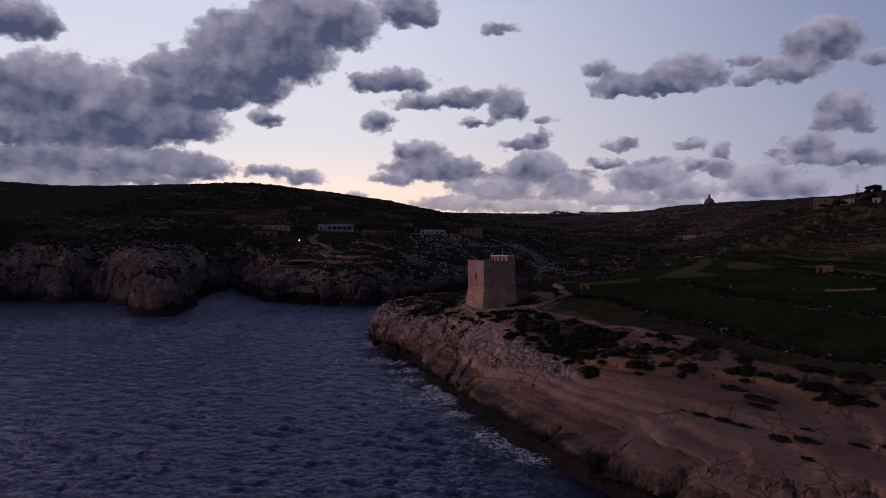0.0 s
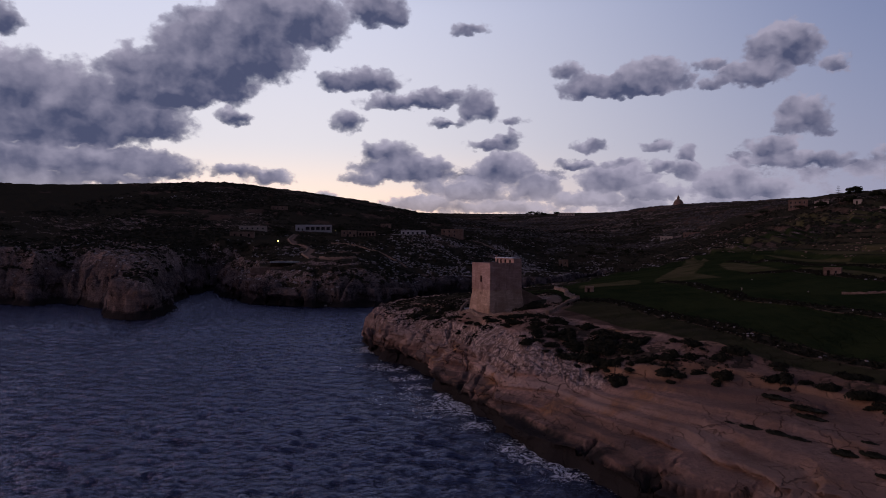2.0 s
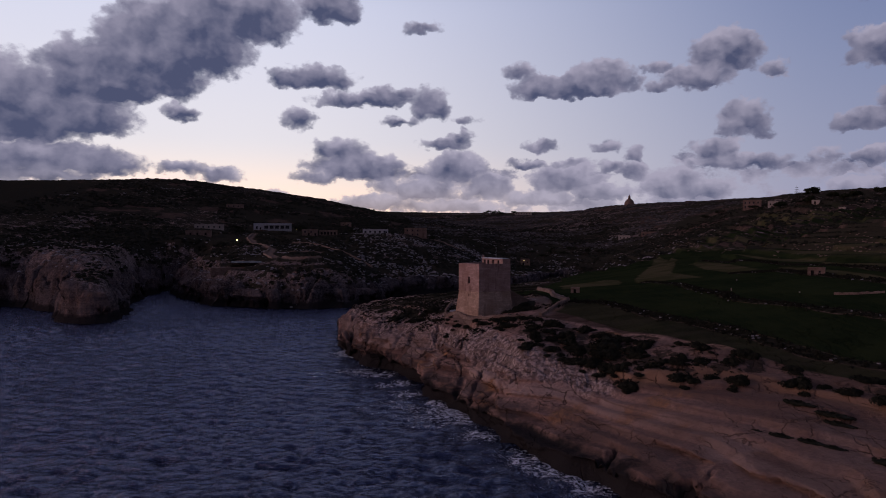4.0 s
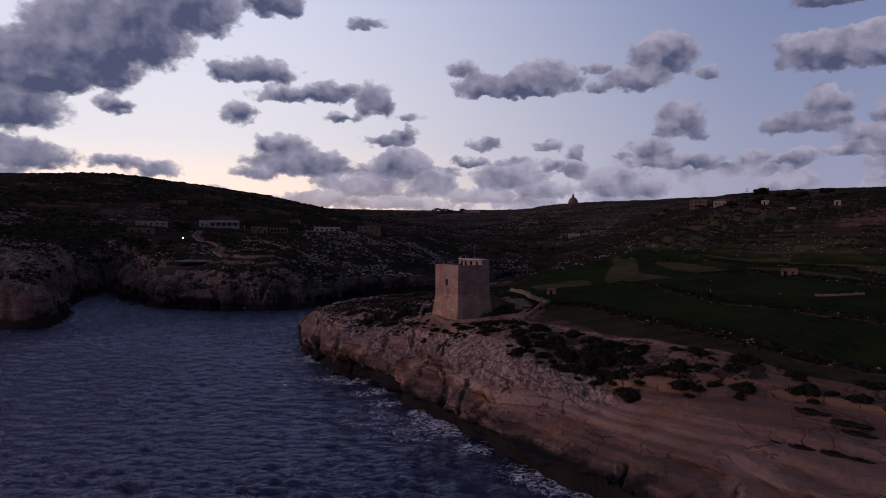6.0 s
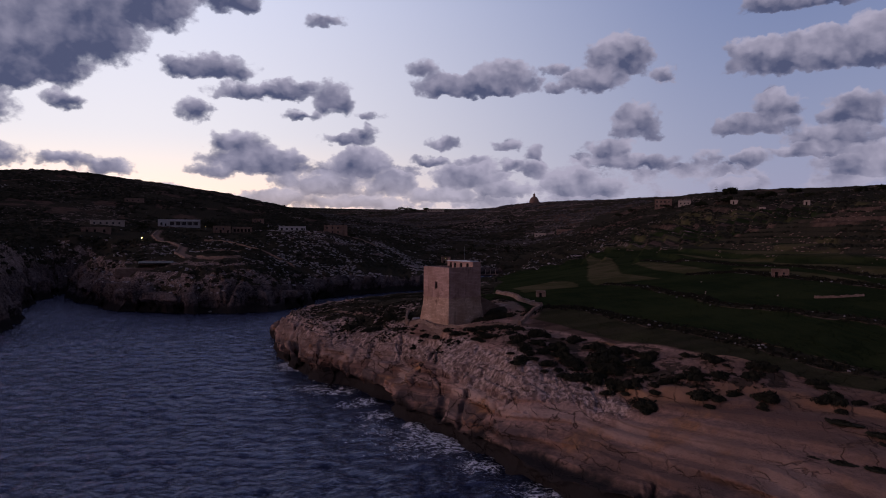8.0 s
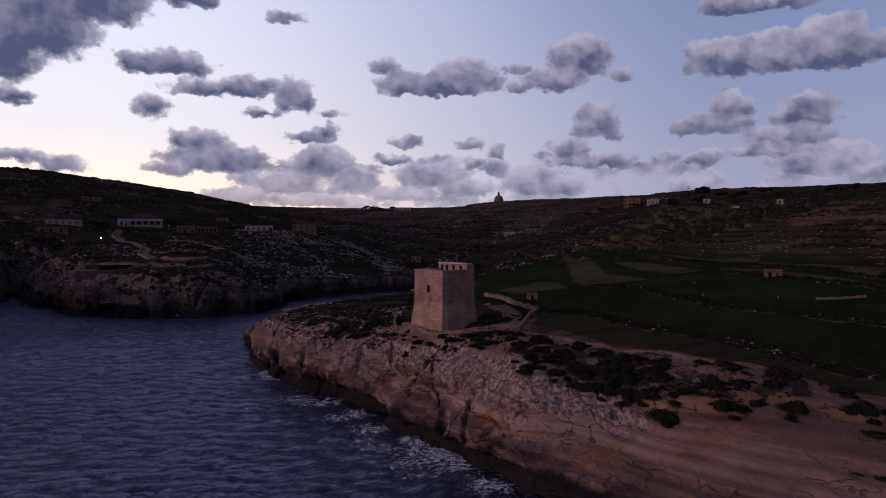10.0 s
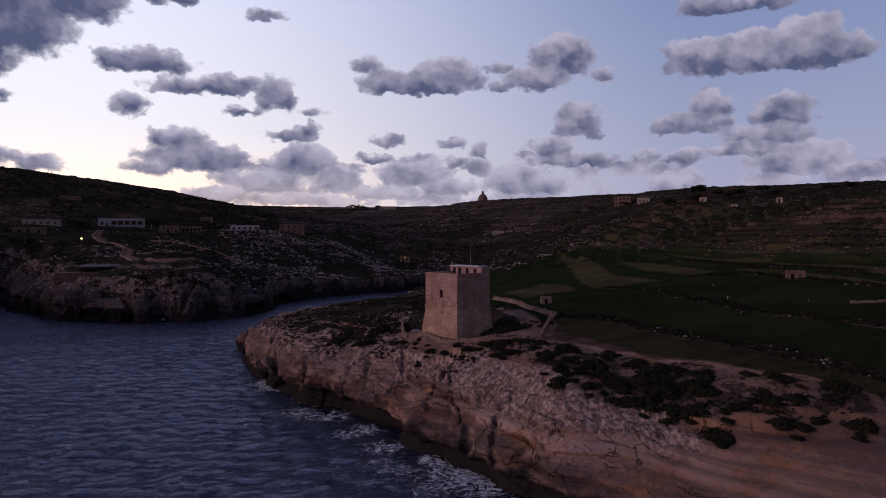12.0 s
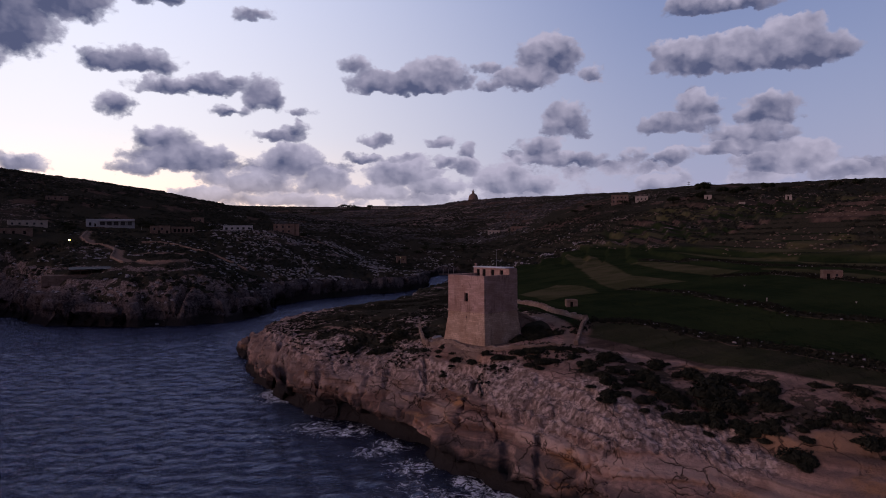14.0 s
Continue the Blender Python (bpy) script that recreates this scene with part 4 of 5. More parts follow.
def watchtower():
    tower = new("watchtower")
    tower.matrix_world = pose(14.0, 196.4, 16.4, 0, 0, 23.7)
    # battered base up to the string course; its edges are worn
    bm = bmesh.new()
    loops = []
    for k in range(14):
        z = -1.5 + 7.7 * k / 13
        half = 5.82 - 0.75 * min(1.0, max(0.0, z / 6.2)) ** 0.9
        loops.append(square(half, z))
    rings(bm, loops)
    bmesh.ops.subdivide_edges(bm, edges=[e for e in bm.edges if abs(e.verts[0].co.z - e.verts[1].co.z) < 0.01], cuts=9, use_grid_fill=True)
    for v in bm.verts:
        n = noise.noise(v.co * 0.9) * 0.05
        worn = 0.10 if min(abs(abs(v.co.x) - abs(v.co.y)), 1) < 0.05 else 0.0
        v.co.x *= 1 + (n - worn * (1 + noise.noise(v.co * 2.0))) / 6
        v.co.y *= 1 + (n - worn * (1 + noise.noise(v.co * 2.0))) / 6
    part("battered_base", bm, BASE_STONE, tower)
    bm = bmesh.new()
    for k in range(4):
        c, s = math.cos(k * math.pi / 2), math.sin(k * math.pi / 2)
        pts = [(-5.17, -5.17), (5.17, -5.17), (4.9, -4.9), (-4.9, -4.9)]
        rings(bm, [[(c * px - s * py, s * px + c * py, z) for px, py in pts] for z in (6.2, 6.45)])
    part("string_course", bm, STONE, tower)
    # upper storey: four walls with the west window through it, and parapets
    bm = bmesh.new()
    wall_with_openings(bm, -5.03, 5.03, 6.45, 13.55, -5.03, -4.1, [(-0.1, 0.48, 8.3, 10.0)])
    box(bm, -4.1, -5.03, 6.45, 5.03, -4.1, 13.55)
    box(bm, -4.1, 4.1, 6.45, 5.03, 5.03, 13.55)
    box(bm, 4.1, -4.1, 6.45, 5.03, 4.1, 13.55)
    part("wall", bm, STONE, tower)
    bm = bmesh.new()
    box(bm, -4.1, -4.1, 12.2, 4.1, 4.1, 12.55)
    part("roof_terrace", bm, SLAB, tower, "pale flat roof terrace behind the parapet")
    bm = bmesh.new()
    box(bm, -4.6, -0.56, 8.2, -4.4, 0.36, 10.1)
    part("window", bm, UNLIT_SHEET, tower, "window opening backed by a dark sheet for the unlit room")
    # blocked arch over the window, and a sill block
    bm = bmesh.new()
    for k in range(11):
        a = math.pi * k / 11
        b = math.pi * (k + 1) / 11
        pts = [(r * math.cos(t) - 0.1, 11.1 + r * math.sin(t)) for r, t in ((1.0, a), (1.25, a), (1.25, b), (1.0, b))]
        rings(bm, [[(-5.10, py, pz) for py, pz in pts], [(-5.0, py, pz) for py, pz in pts]])
    part("blind_arch", bm, STONE, tower)
    bm = bmesh.new()
    box(bm, -5.12, -0.75, 8.12, -5.0, 0.55, 8.3, 0.02)
    part("window_sill", bm, STONE, tower)
    # small weathered stump of a spout
    for sy in (-0.2,):
        bm = bmesh.new()
        box(bm, -5.45, sy - 0.18, 5.0, -5.0, sy + 0.18, 5.35, 0.03)
        part("spout", bm, STONE, tower)
    # guard room on the roof: a long narrow room with four openings in its seaward wall
    room = new("guard_room")
    room.parent = tower
    bm = bmesh.new()
    holes = [(3.7, 0.46, 12.6, 14.4), (2.0, 0.46, 12.6, 14.4), (-0.4, 0.46, 12.6, 14.4), (-2.9, 0.46, 13.4, 14.35)]
    wall_with_openings(bm, -4.98, 4.98, 12.55, 14.75, 2.55, 2.95, holes)
    part("front_wall", bm, STONE, room)
    bm = bmesh.new()
    box(bm, 2.95, -5.0, 13.55, 5.0, -4.6, 14.75)
    box(bm, 2.95, 4.6, 13.55, 5.0, 5.0, 14.75)
    box(bm, 4.6, -4.6, 13.55, 5.0, 4.6, 14.75)
    part("side_wall", bm, STONE, room)
    bm = bmesh.new()
    box(bm, 2.3, -4.2, 14.75, 5.05, 5.05, 14.93, 0.03)
    part("roof_slab", bm, SLAB, room, "pale flat roof slab")
    for c, half, lo, hi in holes:
        bm = bmesh.new()
        box(bm, 2.80, c - half, lo, 2.86, c + half, hi)
        part("doorway", bm, UNLIT_SHEET, room, "doorway closed by a dark sheet for the unlit inside")
    bm = bmesh.new()
    tube(bm, 3.2, -0.9, 14.9, 18.5, 0.045, 0.02, 6)
    box(bm, 3.05, -0.95, 17.8, 3.35, -0.85, 17.86)
    part("mast", bm, STEEL, tower, "thin steel aerial mast")
    bm = bmesh.new()
    box(bm, 2.5, 4.3, 14.9, 2.9, 4.7, 15.6, 0.03)
    part("chimney", bm, STONE, tower)
    return tagged(tower, "square battered limestone coastal watchtower on a cliff top", "tower")


watchtower()


def ramp():
    """The stone stair ramp that climbs to the landward door."""
    ob = new("stair_ramp")
    ob.matrix_world = pose(14.0, 196.4, 16.4, 0, 0, 13.0)
    bm = bmesh.new()
    prof = [(5.3, 6.0), (6.6, 5.8), (9.2, 4.6), (12.0, 3.3), (15.0, 1.9), (15.5, -1.5), (5.3, -1.5)]
    rings(bm, [[(px, py, pz) for px, pz in prof] for py in (-1.0, 1.9)])
    bmesh.ops.recalc_face_normals(bm, faces=bm.faces)
    part("flight", bm, RUBBLE, ob)
    for py in (-1.25, 1.8):
        bm = bmesh.new()
        pts = [(5.3, 6.0), (6.6, 5.8), (9.2, 4.6), (12.0, 3.3), (15.0, 1.9)]
        loop = [(px, pz) for px, pz in pts] + [(px, pz + 0.55) for px, pz in pts[::-1]]
        rings(bm, [[(px, yy, pz) for px, pz in loop] for yy in (py, py + 0.35)])
        bmesh.ops.recalc_face_normals(bm, faces=bm.faces)
        part("side_wall", bm, RUBBLE, ob)
    tagged(ob, "rubble stone stair ramp against the watchtower", "stairs")


ramp()

# ---- dry-stone walls ----


def stone_wall(line, high, thick, label, spacing=0.55, seed=1, mat=None):
    """A rubble wall that follows the ground, its top and faces uneven."""
    rng = random.Random(seed)
    pts = []
    for (ax, ay), (bx, by) in zip(line, line[1:]):
        n = max(1, int(math.hypot(bx - ax, by - ay) / spacing))
        pts += [(ax + (bx - ax) * k / n, ay + (by - ay) * k / n) for k in range(n)]
    pts.append(line[-1])
    xs, ys = np.array([p[0] for p in pts]), np.array([p[1] for p in pts])
    zs = ground_height(xs, ys, True)[0]
    # even out the footing so that the top runs smoothly
    ker = np.ones(7) / 7
    zs = np.convolve(np.pad(zs, 3, mode="edge"), ker, mode="valid")
    tx, ty = np.gradient(xs), np.gradient(ys)
    ln = np.hypot(tx, ty)
    nx, ny = -ty / ln, tx / ln
    loops = []
    for k in range(len(pts)):
        h = high * rng.uniform(0.66, 1.18)
        loop = []
        for side, up in ((1.25, -0.8), (1.15, 0.05), (1.05, 0.55), (0.72, 1.0), (-0.72, 0.98), (-1.05, 0.5), (-1.15, 0.05), (-1.25, -0.8)):
            off = side * thick / 2 * rng.uniform(0.9, 1.1)
            loop.append((xs[k] + nx[k] * off, ys[k] + ny[k] * off, zs[k] + h * up * (rng.uniform(0.94, 1.06) if up > 0 else 1)))
        loops.append(loop)
    bm = bmesh.new()
    rings(bm, loops)
    bmesh.ops.recalc_face_normals(bm, faces=bm.faces)
    me = bpy.data.meshes.new("stone_wall")
    bm.to_mesh(me)
    bm.free()
    me.materials.append(mat or RUBBLE)
    return tagged(new("stone_wall", me), label, "wall", "dry-stone walls")


stone_wall([(8, 220), (6.2, 214), (4.6, 207), (4.4, 203)], 1.1, 0.6, "low curved rubble wall beside the watchtower", seed=2)
stone_wall([(4.6, 202), (6.4, 197), (9.0, 190), (12.0, 185.5), (17, 181.2), (22, 178.4)], 0.75, 0.7, "low retaining wall below the watchtower yard", seed=3)
stone_wall([(38, 231), (38, 215), (35.5, 204), (36, 192.5)], 1.0, 1.2, "broad dry-stone wall along a green field", seed=4)
stone_wall([(36, 192), (32, 187.5), (26.5, 180), (24.6, 177.6)], 0.8, 0.7, "narrow dry-stone wall beside the track", seed=5)
stone_wall([(93, 165), (97, 162), (102, 160)], 0.5, 0.6, "short broken rubble wall in a field", seed=6)
stone_wall([(-68, 436), (-62, 427), (-52, 423), (-44, 425)], 1.0, 0.8, "pale stone wall along a hillside lane", 1.2, 8)
stone_wall([(-111, 598), (-110, 560), (-101, 525), (-84, 492), (-82, 455), (-74, 434)], 1.1, 0.7, "pale stone wall along a hillside lane", 1.5, 9)
stone_wall([(-14, 464), (-27, 488), (-41, 506), (-57, 528), (-72, 532)], 0.9, 0.7, "rubble wall along a hillside footpath", 1.5, 10)



def sea_stack(x, y, radius, high, seed):
    bm = bmesh.new()
    bmesh.ops.create_icosphere(bm, subdivisions=5, radius=1.0)
    for v in bm.verts:
        p = v.co.copy()
        n = 1 + 0.28 * noise.noise(p * 1.3 + Vector((seed, 0, 0))) + 0.16 * noise.noise(p * 3.1) + 0.07 * noise.noise(p * 8.0)
        v.co = Vector((p.x * radius * n, p.y * radius * 1.5 * n, max(-1.5, p.z * high * n)))
    me = bpy.data.meshes.new("sea_stack")
    bm.to_mesh(me)
    bm.free()
    me.materials.append(LAND)
    ob = new("sea_stack", me)
    ob.location = (x, y, 0)
    return tagged(ob, "rounded limestone rock off the point", "rock")


sea_stack(-25.0, 291, 4.2, 6.6, 3)

# ---- plants ----


def clump_faces(rng, centre, radius, count, leaf, squash=0.7):
    """Leaf-sized four-sided faces scattered through a rounded, uneven heap."""
    verts, faces = [], []
    lobes = [(rng.uniform(-0.55, 0.55), rng.uniform(-0.55, 0.55), rng.uniform(0.0, 0.5), rng.uniform(0.35, 0.62)) for _ in range(7)]
    for _ in range(count):
        lx, ly, lz, lr = rng.choice(lobes)
        d = Vector((rng.gauss(0, 1), rng.gauss(0, 1), abs(rng.gauss(0, 1)) * 0.9 - 0.15)).normalized()
        p = (Vector((lx, ly, lz)) + d * lr * rng.uniform(0.75, 1.05)) * radius
        p.z = max(0.02, p.z * squash)
        n = (d + Vector((rng.uniform(-1, 1), rng.uniform(-1, 1), rng.uniform(-0.4, 1))) * 0.7).normalized()
        u = n.orthogonal().normalized()
        w = n.cross(u)
        s = leaf * rng.uniform(0.6, 1.4)
        t = rng.uniform(0, 6.28)
        a, b = u * math.cos(t) + w * math.sin(t), w * math.cos(t) - u * math.sin(t)
        k = len(verts)
        c = Vector(centre) + p
        verts += [c - a * s, c + b * s * 0.45, c + a * s, c - b * s * 0.45]
        faces.append((k, k + 1, k + 2, k + 3))
    return verts, faces


def leaf_mesh(name, verts, faces, mat):
    me = bpy.data.meshes.new(name)
    me.from_pydata([tuple(v) for v in verts], [], faces)
    me.materials.append(mat)
    return me


def heap(bm, radius, squash, seed):
    """The dense twiggy inside of a shrub."""
    geo = bmesh.ops.create_icosphere(bm, subdivisions=2, radius=radius)
    for v in geo["verts"]:
        v.co *= 1 + 0.45 * noise.noise(v.co * (1.3 / radius) + Vector((seed, 0, 0)))
        v.co.z = v.co.z * squash + radius * 0.25
    return bm


def shrub(seed, squash):
    rng = random.Random(seed)
    ob = new("shrub")
    verts, faces = clump_faces(rng, (0, 0, 0), 1.0, 900, 0.11, squash)
    crown = new("foliage", leaf_mesh("foliage", verts, faces, LEAF))
    crown.parent = ob
    part("twig_heart", heap(bmesh.new(), 0.5, squash * 0.7, seed), LEAF, ob)
    return tagged(ob, "dark evergreen coastal shrub on bare limestone", "shrub", "shrubs on the cliff top")


SHRUBS = [shrub(11, 0.75), shrub(12, 0.95), shrub(13, 0.6), shrub(14, 0.35)]
# place, radius, kind: round ones on the cliff top, then flat mats on the bare rock
PLANTS = [(20, 166, 1.5, 0), (25, 167, 1.6, 1), (23, 161, 1.3, 0), (31, 163, 1.3, 1), (26, 158, 1.9, 0), (33, 156, 1.7, 0), (30, 149.5, 2.7, 1),
          (32.5, 150.5, 2.2, 1), (36, 150, 1.1, 0), (37, 145, 1.6, 1), (34, 144, 1.5, 0), (34, 140, 1.3, 1), (31, 144, 1.0, 0), (25, 153, 1.6, 0)]
PLANTS += [(25, 151, 1.4, 2), (20, 151, 1.4, 2), (16, 154, 1.4, 2), (18, 158, 1.6, 0), (21, 156, 1.0, 2), (20, 171, 0.9, 0), (23, 174, 0.9, 1),
           (24, 145, 1.9, 2), (26, 143, 1.8, 0), (28, 138.5, 1.7, 0), (29, 137, 1.5, 2), (28.6, 132.6, 1.9, 1), (35, 134, 1.1, 0)]
PLANTS += [(38, 132, 1.4, 2), (41, 136, 1.0, 0), (45, 138, 1.1, 0), (43, 142, 0.9, 0), (42, 131, 1.2, 0), (32, 134, 0.7, 0), (51, 131, 1.7, 0),
           (45, 122.5, 1.7, 1), (45, 136, 1.2, 0), (42, 127, 0.9, 0), (47, 129, 1.3, 0), (37, 128, 1.7, 2), (34, 142, 1.6, 1)]
PLANTS += [(53, 118, 2.0, 0), (57, 112, 1.2, 0), (58, 106, 1.7, 2), (60, 101, 1.8, 0), (59, 103.5, 1.1, 0), (64, 116, 1.4, 0), (66, 111, 1.6, 0),
           (62, 118, 1.4, 0), (66, 106, 1.2, 0), (70, 100, 1.7, 0), (55, 124, 1.2, 2), (4, 196, 0.8, 1), (6, 191, 1.1, 0)]
PLANTS += [(8, 187.5, 1.0, 2), (10, 185.4, 0.9, 0), (3, 201, 0.6, 1), (-4, 212, 1.6, 2), (3, 190, 0.8, 2), (2, 216, 1.8, 2), (-9, 218, 1.4, 2), (11, 182, 1.2, 2),
           (14, 180.3, 1.3, 2), (17, 178.6, 1.4, 2), (20, 177.4, 1.3, 2), (15.5, 173, 1.5, 2), (18.5, 189.6, 1.5, 0), (21.5, 187.2, 1.7, 2), (20.5, 192, 1.6, 0), (23, 190.5, 2.0, 0), (23.5, 187.5, 1.6, 2), (19.5, 187.5, 1.5, 0)]
MATS = [(48, 110.5, 2.6), (50, 105.5, 2.8), (49, 103, 2.4), (40, 103, 1.8), (42, 99.5, 1.9), (43.5, 97, 1.6), (46, 90, 2.2), (47.5, 87, 2.0), (45, 82, 1.3),
        (53, 85, 1.6), (54.5, 81, 1.6), (50, 92, 1.2), (38, 106, 1.0)]
rng = random.Random(5)
MORE = []
for sx, sy, size, kind in PLANTS:
    for k in range(3):
        a, far = rng.uniform(0, 6.28), size * rng.uniform(0.9, 1.8)
        MORE.append((sx + far * math.cos(a), sy + far * math.sin(a), size * rng.uniform(0.35, 0.7), rng.choice((0, 2, 2))))
for n, (sx, sy, size, kind) in enumerate(PLANTS + MORE + [(*m, 3) for m in MATS]):
    turn = pose(sx, sy, ground_at(sx, sy) - 0.06 * size, 0, 0, rng.uniform(0, 360))
    size *= 1.0 if kind == 3 else 1.3
    if kind == 3:
        turn = pose(sx, sy, ground_at(sx, sy) - 0.1, 0, 0, rng.uniform(-72, -50))
        form = Matrix.Diagonal((size * 1.35, size * rng.uniform(0.55, 0.75), size * 0.55, 1))
    else:
        form = Matrix.Diagonal((size * rng.uniform(0.85, 1.15), size * rng.uniform(0.85, 1.15), size * rng.uniform(0.85, 1.1), 1))
    ob = copy_thing(SHRUBS[kind], turn @ form)
    if kind == 3:
        ob["label"] = "low spreading mat of dark scrub on bare rock"
for ob in SHRUBS:
    for child in list(ob.children):
        bpy.data.objects.remove(child)
    bpy.data.objects.remove(ob)


def stuff_cloud(name, xs, ys, zs, sizes, mat, label, category, seed, flat=0.7):
    """Very many low heaps as one object: each a small uneven eight-cornered lump."""
    rng = np.random.default_rng(seed)
    n = len(xs)
    dirs = np.array([(1, 0, 0), (0.7, 0.7, 0), (0, 1, 0), (-0.7, 0.7, 0), (-1, 0, 0), (-0.7, -0.7, 0), (0, -1, 0), (0.7, -0.7, 0)], float)
    upper = dirs * 0.72 + np.array((0, 0, 0.75))
    shape = np.concatenate([dirs * 1.0 + np.array((0, 0, -0.25)), upper, np.array([(0, 0, 1.05)])])
    v = shape[None] * (1 + rng.uniform(-0.32, 0.32, (n, 17, 1))) * sizes[:, None, None]
    v[:, :, 2] *= flat
    v += np.stack([xs, ys, zs], 1)[:, None]
    quads = []
    for k in range(8):
        quads.append((k, (k + 1) % 8, 8 + (k + 1) % 8, 8 + k))
    for k in range(0, 8, 2):
        quads.append((8 + k, 8 + k + 1, 8 + (k + 2) % 8, 16))
    q = (np.array(quads)[None] + 17 * np.arange(n)[:, None, None]).reshape(-1, 4)
    me = mesh_from_arrays(name, v.reshape(-1, 3), q, mat, smooth=False)
    return tagged(new(name, me), label, category, kind="stuff")


def stuff_leaves(name, xs, ys, zs, sizes, mat, label, category, seed, per=16, flat=0.75):
    """Very many low leafy clumps as one object."""
    g = np.random.default_rng(seed)
    n = len(xs)
    d = g.normal(0, 1, (n, per, 3))
    d[..., 2] = np.abs(d[..., 2])
    d /= np.linalg.norm(d, axis=2, keepdims=True)
    c = d * sizes[:, None, None] * g.uniform(0.35, 1.05, (n, per, 1))
    c[..., 2] *= flat
    c += np.stack([xs, ys, zs], 1)[:, None]
    u = g.normal(0, 1, (n, per, 3))
    u /= np.linalg.norm(u, axis=2, keepdims=True)
    w = np.cross(u, d + g.normal(0, 0.5, (n, per, 3)))
    w /= np.maximum(np.linalg.norm(w, axis=2, keepdims=True), 1e-6)
    s = (0.42 * np.sqrt(sizes))[:, None, None] * g.uniform(0.4, 0.8, (n, per, 1))
    v = np.stack([c - u * s, c + w * s * 0.6, c + u * s, c - w * s * 0.6], 2).reshape(-1, 3)
    me = mesh_from_arrays(name, v, np.arange(len(v)).reshape(-1, 4), mat, smooth=False)
    return tagged(new(name, me), label, category, kind="stuff")


def scatter(count, region, seed, test):
    gen = np.random.default_rng(seed)
    x0, y0, x1, y1 = region
    x, y = gen.uniform(x0, x1, count), gen.uniform(y0, y1, count)
    z, d = ground_height(x, y)
    ok = test(x, y, z, d)
    return x[ok], y[ok], z[ok]


def open_hill(x, y):
    """Away from lanes and house plots."""
    free = np.ones(x.shape, bool)
    for lane, half in LANES:
        free &= near_line(x, y, lane) > half + 2.0
    for hx, hy, hr in PLOTS:
        free &= np.hypot(x - hx, y - hy) > hr
    return free


PLOTS = [(-101, 638, 22), (-57, 590, 18), (-8, 620, 16), (24, 592, 15), (-150, 612, 18), (-148, 562, 16), (-88, 425, 20), (290, 795, 16), (305, 765, 16)]
# scrub and outcrops over the hills across the creek
sx, sy, sz = scatter(60000, (-330, 330, 330, 1000), 31, lambda x, y, z, d: (d > 6) & (fbm(x, y, 40, 3, 101) + 0.5 * fbm(x, y, 9, 2, 102) > -0.12)
                     & (np.random.default_rng(1).uniform(0, 1, x.shape) < np.clip(520 / y - 0.15, 0.2, 1)) & open_hill(x, y) & ((x < 190) | (y > 480)) & (inside_distance(x, y, FIELD) < -1) & (inside_distance(x, y, STRIPS[0]) < -1))
gen = np.random.default_rng(32)
stuff_cloud("hillside_scrub", sx, sy, sz, gen.uniform(0.5, 1.5, len(sx)) * (0.8 + sy / 1500), LEAF, "dark scrub scattered over rocky hillsides", "scrub", 33, 0.6)
rx, ry, rz = scatter(45000, (-330, 330, 330, 1000), 34, lambda x, y, z, d: (d > 2) & (fbm(x, y, 30, 3, 104) + 0.6 * fbm(x, y * 2.0, 10, 2, 105) > 0.12 + 0.10 * step(z, 26, 34) + 0.25 * step(x, 90, 160) + 0.5 * step(z, 30, 40) * (1 - step(x, 20, 60))) & open_hill(x, y) & ((x < 190) | (y > 480)) & (inside_distance(x, y, FIELD) < -1) & (inside_distance(x, y, STRIPS[0]) < -1))
stuff_cloud("hillside_rocks", rx, ry, rz - 0.15, gen.uniform(0.3, 1.1, len(rx)), PALE_ROCK, "pale limestone outcrops scattered over hillsides", "rocks", 35, 0.55)
vx, vy, vz = scatter(16000, (-30, 430, 200, 720), 43, lambda x, y, z, d: (d > 1.5) & (fbm(x, y, 22, 3, 113) + 0.5 * fbm(x, y, 8, 2, 114) > -0.02 + 0.25 * step(x, 90, 150)) & open_hill(x, y) & (inside_distance(x, y, FIELD) < -1))
stuff_cloud("bank_rocks", vx, vy, vz - 0.15, gen.uniform(0.35, 1.15, len(vx)), PALE_ROCK, "pale boulders strewn over the creek bank", "rocks", 44, 0.6)
ex, ey, ez = scatter(14000, (40, 720, 480, 1260), 45, lambda x, y, z, d: (fbm(x * 0.5, y, 40, 3, 115) + 0.5 * fbm(x, y, 14, 2, 116) > 0.05))
stuff_cloud("escarpment_rocks", ex, ey, ez - 0.3, gen.uniform(0.7, 2.4, len(ex)), GREY_ROCK, "grey limestone crags of a far escarpment", "rocks", 46, 0.6)
# scrub on the terraced slope above the fields
tx, ty, tz = scatter(26000, (105, 100, 420, 700), 36, lambda x, y, z, d: (z > 33) & (fbm(x, y, 26, 3, 106) + 0.6 * fbm(x, y, 7, 2, 107) > 0.0) & (z < 90))
stuff_cloud("terrace_scrub", tx, ty, tz, gen.uniform(0.4, 1.3, len(tx)), LEAF, "dark scrub along old terrace walls", "scrub", 37, 0.65)
ux, uy, uz = scatter(60000, (105, 100, 420, 700), 38, lambda x, y, z, d: (z > 29) & (((smooth_height(x, y) / 2.6 + fbm(x, y, 60, 2, 40) * 0.5) % 1.0) > 0.80)
                     & (fbm(x, y, 30, 3, 108) + 0.4 * fbm(x, y, 8, 2, 109) > -0.02))
stuff_cloud("terrace_rubble", ux, uy, uz - 0.1, gen.uniform(0.25, 0.65, len(ux)), TERRACE_ROCK, "tumbled limestone rubble of terrace walls", "rocks", 39, 0.6)
